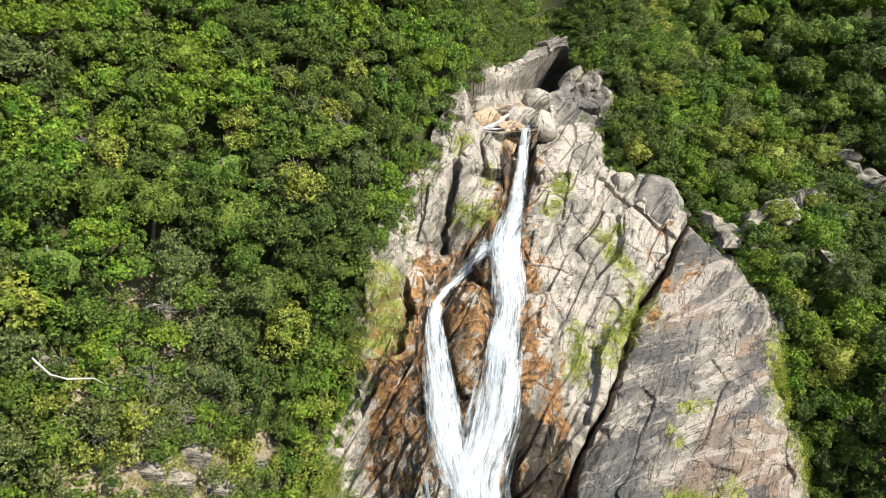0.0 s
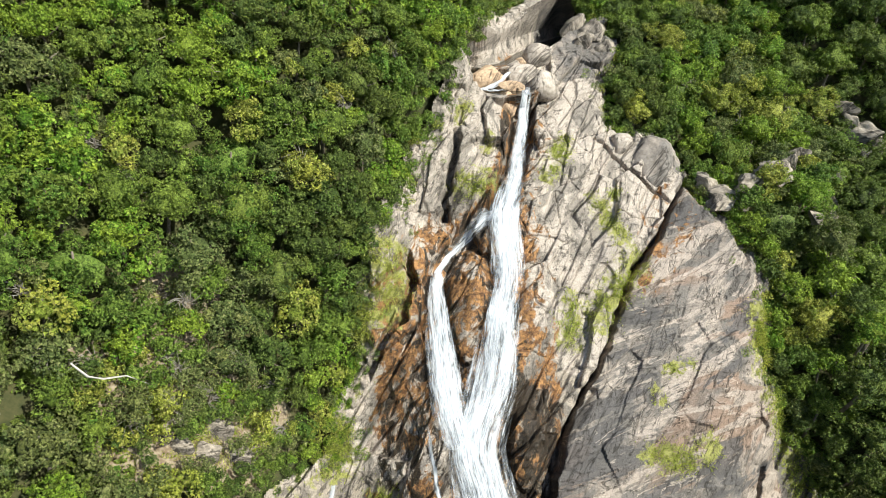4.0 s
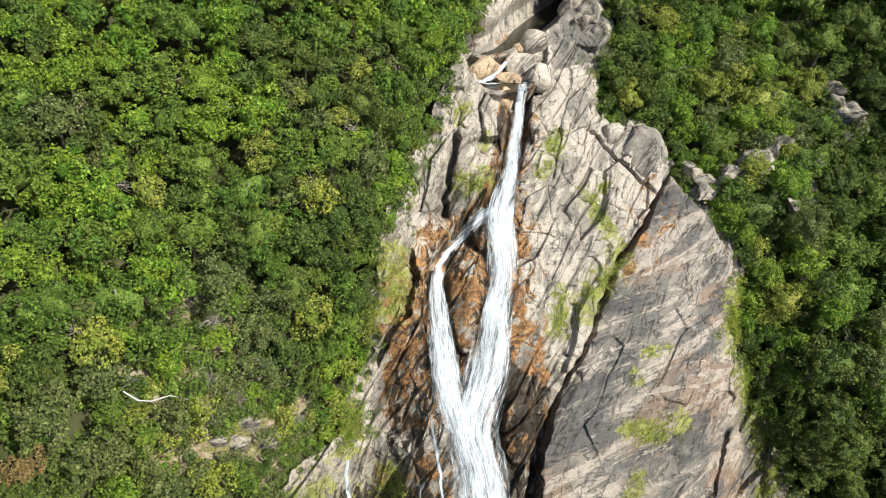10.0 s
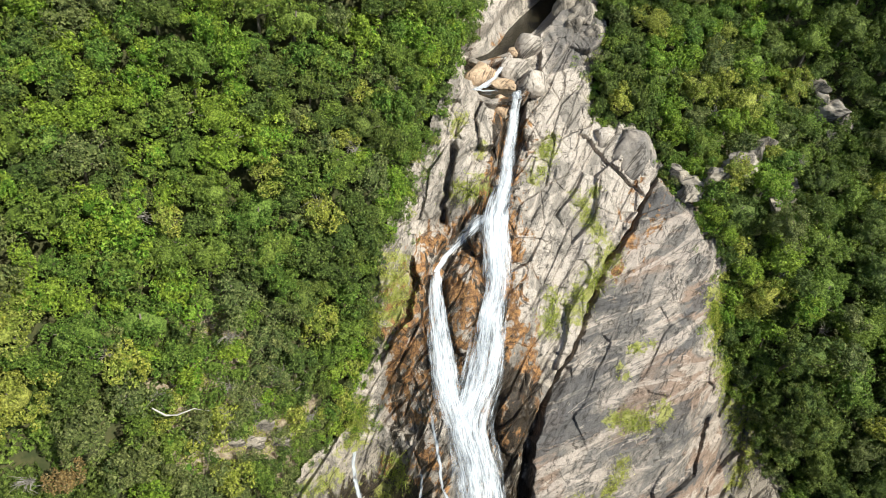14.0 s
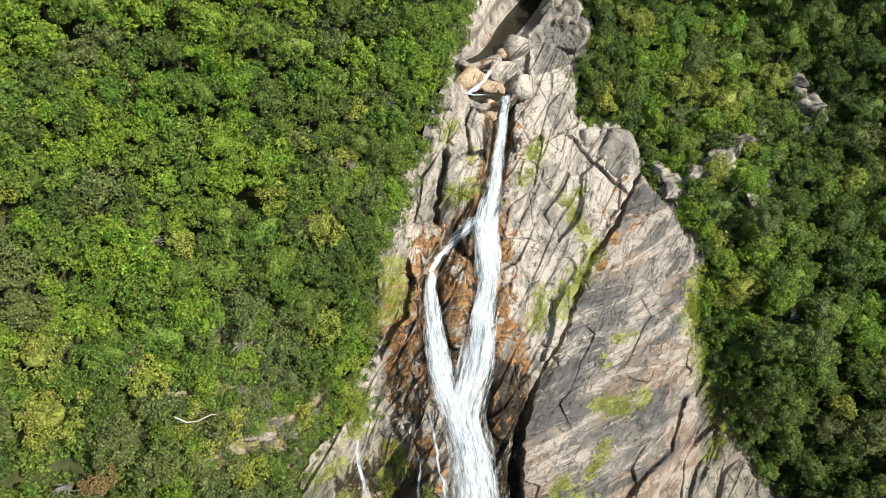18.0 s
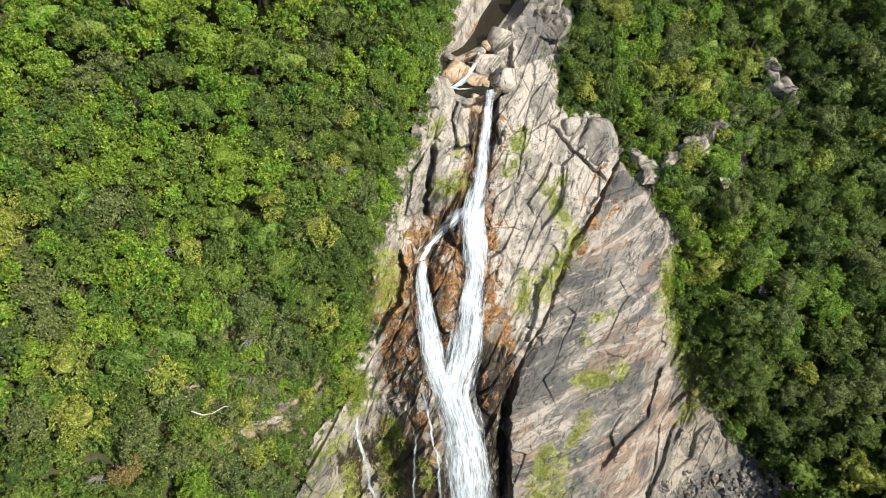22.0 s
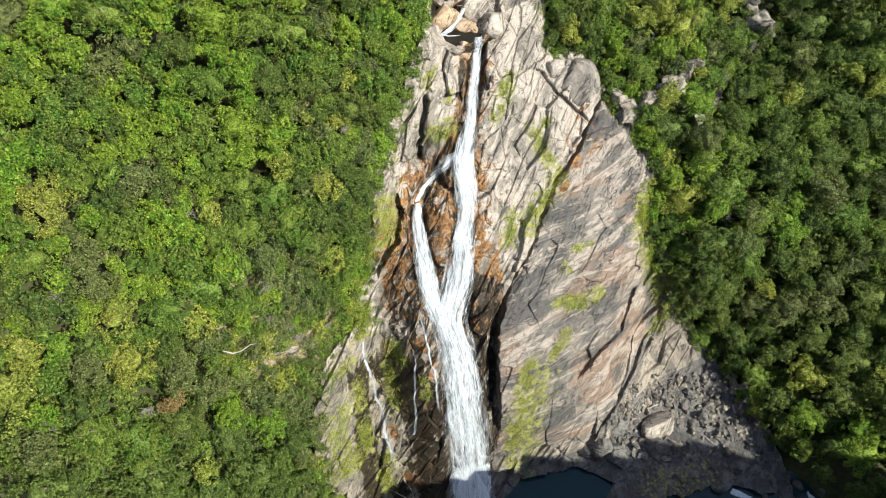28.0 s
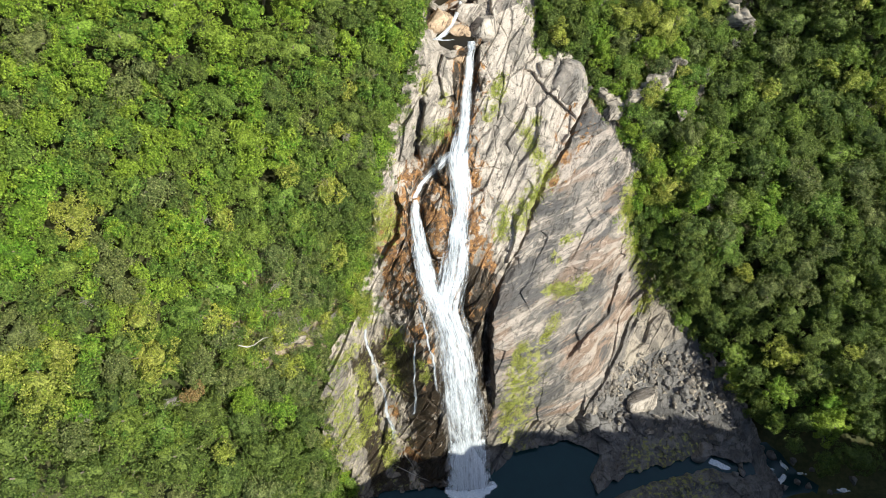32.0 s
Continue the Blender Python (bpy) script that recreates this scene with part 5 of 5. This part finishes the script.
def kind_of(x, s, r):
    """The kind of tree that stands there: drifts of one green, with odd ones between. Darker kinds on the right put
    shade into the leaf colour.
    """
    v = 0.5 + 0.5 * (fbm(x / 11, s / 11, 3, 111) - 0.5) + 0.5 * (r - 0.5)
    v = v + np.where(x < 0, 0.15 * smooth(-27, -34, x) * smooth(56, 66, s) - 0.07 * smooth(-34, -28, x) * smooth(-7, -11, x) * smooth(56, 62, s) * smooth(104, 94, s) - 0.08 * smooth(46, 38, s) - 0.1 * smooth(-34, -40, x) * smooth(62, 52, s) + 0.08 * smooth(-38, -34, x) * smooth(60, 54, s) * smooth(40, 46, s) - 0.08 * smooth(-32, -40, x) * smooth(60, 50, s), -0.1 - 0.1 * smooth(58, 64, x) * smooth(60, 45, s) * smooth(16, 26, s))
    # low on the right, darker greens stand in for shade, brighter ones for sunlit crowns
    v = v + 0.22 * smooth(36, 44, x) * smooth(68, 60, x) * smooth(55, 62, s) + 0.1 * smooth(66, 78, x) * smooth(40, 25, s) + 0.1 * smooth(-16, -24, x) * smooth(78, 88, s) - 0.1 * smooth(-26, -34, x) * smooth(60, 52, s) - 0.14 * smooth(54, 60, x) * smooth(50, 40, s) + 0.16 * smooth(-26, -16, x) * smooth(8, 4, x) * smooth(92, 100, s) + 0.22 * smooth(-20, -14, x) * smooth(0, -4, x) * smooth(62, 54, s)
    k = np.where(v > 0.66, 2, np.where(v > 0.46, 1, 0))
    odd = np.modf(r * 311.7)[0]
    return np.where(odd > 0.95 + 0.035 * smooth(54, 58, x) * smooth(64, 56, s) - 0.14 * smooth(-38, -32, x) * smooth(-8, -12, x) * smooth(60, 54, s) * smooth(38, 46, s) - 0.18 * smooth(38, 44, x) * smooth(66, 58, x) * smooth(58, 64, s), 3, np.where(odd < 0.1 + 0.18 * smooth(-18, -24, x) * smooth(66, 58, s), 4, k))


def crown_height(x, s):
    """How far over the mean canopy the crowns' middles stand: tall trees in the gorge mouth, low ones elsewhere."""
    return -0.3 + 6.0 * np.exp(-((x - 80) / 6) ** 2 - ((s - 18) / 11) ** 2) + 8.5 * np.exp(-((x - 67) / 9) ** 2 - ((s - 54) / 14) ** 2) + 3.5 * smooth(80, 90, x) * smooth(40, 20, s) - 5.0 * np.exp(-((x - 78.5) / 4.5) ** 2 - ((s - 103) / 6) ** 2) - 6.0 * np.exp(-((x - 67) / 4) ** 2 - ((s - 86) / 4.5) ** 2) - 3.2 * smooth(-38, -30, x) * smooth(-14, -22, x) * smooth(74, 62, s) * smooth(30, 44, s)


# crowns stand as close as their sizes let them, the large ones first
rng = np.random.default_rng(5)
tries = rng.uniform((-70, -10), (122, 160), (52000, 2))
tone = rng.random(len(tries))
grove = fbm(tries[:, 0] / 9, tries[:, 1] / 9, 2, 205)
loose = np.maximum(smooth(44, 54, tries[:, 0]), np.maximum(smooth(-30, -40, tries[:, 0]) * smooth(62, 52, tries[:, 1]), smooth(46, 34, tries[:, 1]) * smooth(-8, -14, tries[:, 0])))
wide = 1.3 + 0.6 * loose + 2.9 * rng.random(len(tries)) ** 1.35 * smooth(0.2, 0.5, grove) + 0.5 * smooth(50, 62, tries[:, 0]) * smooth(100, 80, tries[:, 1])
wide = wide + 1.9 * smooth(-22, -30, tries[:, 0]) * smooth(66, 56, tries[:, 1]) * rng.random(len(tries)) ** 2
MARKED = ((-16.5, 79.3, 3, 3.4), (-14.4, 60.3, 2, 2.4), (-41.5, 49.5, 5, 1.9), (72.5, 16.5, 0, 4.2), (69.5, 26.5, 1, 3.4), (80, 8, 0, 4.2), (79, 20, 1, 4.0), (87, 12, 2, 4.0), (-45.5, 65.5, 3, 4.2), (-49.5, 64.5, 4, 3.8), (-45, 58.3, 3, 4.4), (-50, 55.0, 4, 4.2), (-46.6, 53.0, 4, 3.2), (-40, 53.5, 4, 3.8), (-40, 62.5, 1, 4.0), (-36, 66.5, 1, 4.6), (-50.5, 47.5, 1, 4.6), (-46.5, 43.0, 1, 4.4), (-36.5, 38.5, 0, 4.2), (-35.5, 43.0, 2, 3.6), (-31, 36, 2, 3.6), (-41.5, 44.5, 0, 4.0), (-41, 37, 1, 4.0), (54, 77, 3, 1.8), (52, 106, 3, 2.0), (82, 41, 3, 2.4))
for k, (mx, ms, _, mr) in enumerate(MARKED):
    tries[k], wide[k] = (mx, ms), mr
off_rock = -edge(tries[:, 0], tries[:, 1], ROCK) + 2.0 * (fbm(tries[:, 0] / 3, tries[:, 1] / 3, 3, 161) - 0.5)
wide = np.minimum(wide, np.maximum(0.85, 0.75 + 0.42 * off_rock))
wide[:len(MARKED)] = [mark[3] for mark in MARKED]
clear = bare_gap(tries[:, 0], tries[:, 1])
scrub = np.maximum(smooth(-37, -33, tries[:, 0]) * smooth(-6, -12, tries[:, 0]) * smooth(60, 55, tries[:, 1]) * smooth(36, 44, tries[:, 1]), np.exp(-((tries[:, 0] - 74) / 9) ** 2 - ((tries[:, 1] - 97) / 12) ** 2))
wide = wide * (1 - 0.4 * scrub)
wide = np.minimum(wide, np.maximum(0.85, clear - 0.6))
mids = place(tries[:, 0], tries[:, 1], base(tries[:, 0], tries[:, 1]) + crown_height(tries[:, 0], tries[:, 1]) - 0.35 * wide - 0.8 * smooth(4, 0, off_rock))
mids[:, 2] -= np.where((wide < 2.0) & (rng.random(len(tries)) < 0.5), 1.8, 0)
mids[:, 2] += rng.normal(size=len(tries)) * (0.3 + 0.95 * loose)
shown = (tries[:, 1] > -36 - 1.2 * (tries[:, 0] + 16)) & (tries[:, 1] < np.where(tries[:, 0] < 8, 126, 164 - 0.9 * np.clip(tries[:, 0] - 60, 0, 90)))
keep = shown & (off_rock > 0.15 + 0.3 * wide) & (clear > 1.3) & (mids[:, 2] > 3.2) & (mids[:, 1] > 29) & ~((tries[:, 0] > 40) & (mids[:, 2] < 9) & (mids[:, 1] < 2 + np.interp(tries[:, 0], (40, 70, 80, 90, 107, 122), (49, 47, 45, 41, 35, 30))))
order = [i for i in np.argsort(-(wide + 0.9 * rng.random(len(wide)))) if keep[i]]
order = [i for i in range(len(MARKED)) if keep[i]] + [i for i in order if i >= len(MARKED)]
CELL, taken, stand = 5.0, {}, []
P, W, L = mids.tolist(), wide.tolist(), (0.6 + np.where(tries[:, 0] < 0, 0.29, 0.2) * loose + 0.04 * smooth(54, 64, tries[:, 0]) * smooth(70, 50, tries[:, 1])).tolist()
for i in order:
    (px, py, pz), w = P[i], W[i]
    a, b, c = int(px // CELL), int(py // CELL), int(pz // CELL)
    free = True
    for key in ((a + u, b + v, c + q) for u in (-1, 0, 1) for v in (-1, 0, 1) for q in (-1, 0, 1)):
        for ox, oy, oz, ow in taken.get(key, ()):
            reach = L[i] * (w + ow)
            if (px - ox) ** 2 + (py - oy) ** 2 + (pz - oz) ** 2 < reach * reach:
                free = False
                break
        if not free:
            break
    if free:
        taken.setdefault((a, b, c), []).append((px, py, pz, w))
        stand.append(i)
kinds = kind_of(tries[:, 0], tries[:, 1], tone)
for k, mark in enumerate(MARKED):
    kinds[k] = mark[2]
# the trees that the eye comes nearest to are things; the rest of the canopy is joined by kind
near = sorted(stand, key=lambda i: (i >= len(MARKED), -wide[i] + 0.03 * abs(tries[i, 0] - 8) + 0.02 * abs(tries[i, 1] - 60)))
singles = set(near[:300])
joined = {k: ([], [], [], [0]) for k in KINDS}
for i in stand:
    kind_, w = KINDS[int(kinds[i])], float(wide[i])
    z = 0 if w < 1.85 else 1 if w < 2.8 else 2 if w < 4.0 else 3
    q = int(tone[i] * 977) % 3
    shape = (z, int(kind_ in ("grey", "rust", "yellow")), q)
    k_ = w / SIZES[z][0]
    turn = pose(0, 0, 0, rng.uniform(14, 34), rng.uniform(-9, 9) + (14 if tries[i, 0] < 5 else -6), 0) @ pose(0, 0, 0, 0, 0, rng.uniform(0, 360)) @ Matrix.Diagonal((k_, k_, k_ * rng.uniform(0.9, 1.2), 1))
    if i in singles:
        if (shape, kind_) not in CROWNS:
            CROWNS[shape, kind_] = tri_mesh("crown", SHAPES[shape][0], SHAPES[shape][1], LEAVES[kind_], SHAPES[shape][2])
        tree = tagged(new("tree"), LABELS[kind_], "tree", "trees on the valley sides")
        child("trunk", TRUNKS[q], tree).scale = (SIZES[z][0],) * 3
        child("crown", CROWNS[shape, kind_], tree)
        tree.matrix_basis = Matrix.Translation(P[i]) @ turn
        continue
    vs, ts, tn, count = joined[kind_]
    M = np.array(turn)[:3, :3]
    vs.append(SHAPES[shape][0] @ M.T + mids[i])
    ts.append(SHAPES[shape][1] + count[0])
    tn.append(SHAPES[shape][2] + tone[i])
    count[0] += len(SHAPES[shape][0])
# a lower storey of dark saplings fills the gaps where the trees stand apart
under = rng.uniform((-70, -10), (122, 150), (16000, 2))
u_loose = np.maximum(smooth(46, 54, under[:, 0]), np.maximum(smooth(-30, -38, under[:, 0]) * smooth(64, 54, under[:, 1]), smooth(48, 36, under[:, 1]) * smooth(-8, -14, under[:, 0])))
u_off = -edge(under[:, 0], under[:, 1], ROCK)
u_mid = place(under[:, 0], under[:, 1], base(under[:, 0], under[:, 1]) + np.minimum(crown_height(under[:, 0], under[:, 1]), 1.0) - 6.2)
u_ok = (u_loose > 0.3) & (u_off > 2.0) & (bare_gap(under[:, 0], under[:, 1]) > 2.4) & (u_mid[:, 2] > 3.0) & (u_mid[:, 1] > 34)
u_ok &= (under[:, 1] > -34 - 1.2 * (under[:, 0] + 16)) & ~((under[:, 0] > 40) & (u_mid[:, 2] < 9) & (u_mid[:, 1] < 3 + np.interp(under[:, 0], (40, 70, 80, 90, 107, 122), (49, 47, 45, 41, 35, 30))))
cells_taken = set()
for i in np.flatnonzero(u_ok):
    key = tuple((u_mid[i] // 4.3).astype(int))
    if key in cells_taken:
        continue
    cells_taken.add(key)
    vs, ts, tn, count = joined["dark" if i % 3 else "mid"]
    shape = SHAPES[0, 0, i % 3]
    M = np.array(pose(0, 0, 0, 25, 0, 0) @ pose(0, 0, 0, 0, 0, 47.0 * i))[:3, :3] * 1.7
    vs.append(shape[0] @ M.T + u_mid[i])
    ts.append(shape[1] + count[0])
    tn.append(shape[2] + (i % 17) / 17)
    count[0] += len(shape[0])
for kind_, (vs, ts, tn, count) in joined.items():
    if vs:
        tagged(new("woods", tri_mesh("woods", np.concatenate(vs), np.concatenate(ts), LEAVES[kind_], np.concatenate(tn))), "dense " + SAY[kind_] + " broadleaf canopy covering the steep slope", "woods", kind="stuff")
# low shrubs and grass hang over the rim of the cliff
rim_at = rng.uniform((-26, 0), (66, 140), (11000, 2))
rim_off = edge(rim_at[:, 0], rim_at[:, 1], ROCK)
ok = (rim_off > -0.8) & (rim_off < 1.0 + 2.4 * smooth(0.45, 0.6, fbm(rim_at[:, 0] / 4, rim_at[:, 1] / 4, 2, 221)) * ((rim_at[:, 0] < 10) | (rim_at[:, 1] > 104) | (rim_at[:, 0] > 44))) & (rng.random(len(rim_at)) < 0.42)
ok &= (rim_at[:, 1] > 8) & ~((rim_at[:, 0] > 4) & (rim_at[:, 0] < 20) & (rim_at[:, 1] > 100)) & ~((rim_at[:, 0] > 60) & (rim_at[:, 1] < 30))
rim_at = rim_at[ok]
rim_p = place(rim_at[:, 0], rim_at[:, 1], rock_n(rim_at[:, 0], rim_at[:, 1]) - 0.1)
hash_k = rng.random(997)
for kind_ in ("bright", "yellow", "mid"):
    vs, ts, tn, count = [], [], [], 0
    for k in range(len(rim_at)):
        if kind_ != ("bright" if hash_k[k % 997] < 0.4 else "yellow" if hash_k[k % 997] < 0.6 else "mid"):
            continue
        shape = SHAPES[0, k % 2, k % 3]
        w = 0.28 + 0.34 * hash_k[(k * 7) % 997] ** 2
        M = np.array(pose(0, 0, 0, 25, 0, 0) @ pose(0, 0, 0, 0, 0, 360 * hash_k[(k * 3) % 997]))[:3, :3] * w
        some = slice(0, 3 * 150)
        vs.append(shape[0][some] @ M.T + rim_p[k])
        ts.append(np.arange(450).reshape(-1, 3) + count)
        tn.append(shape[2][some] + hash_k[(k * 5) % 997])
        count += 450
    tagged(new("shrubs", tri_mesh("shrubs", np.concatenate(vs), np.concatenate(ts), LEAVES[kind_], np.concatenate(tn))), "low " + SAY[kind_] + " shrubs along the rim of the cliff", "shrubs", kind="stuff")
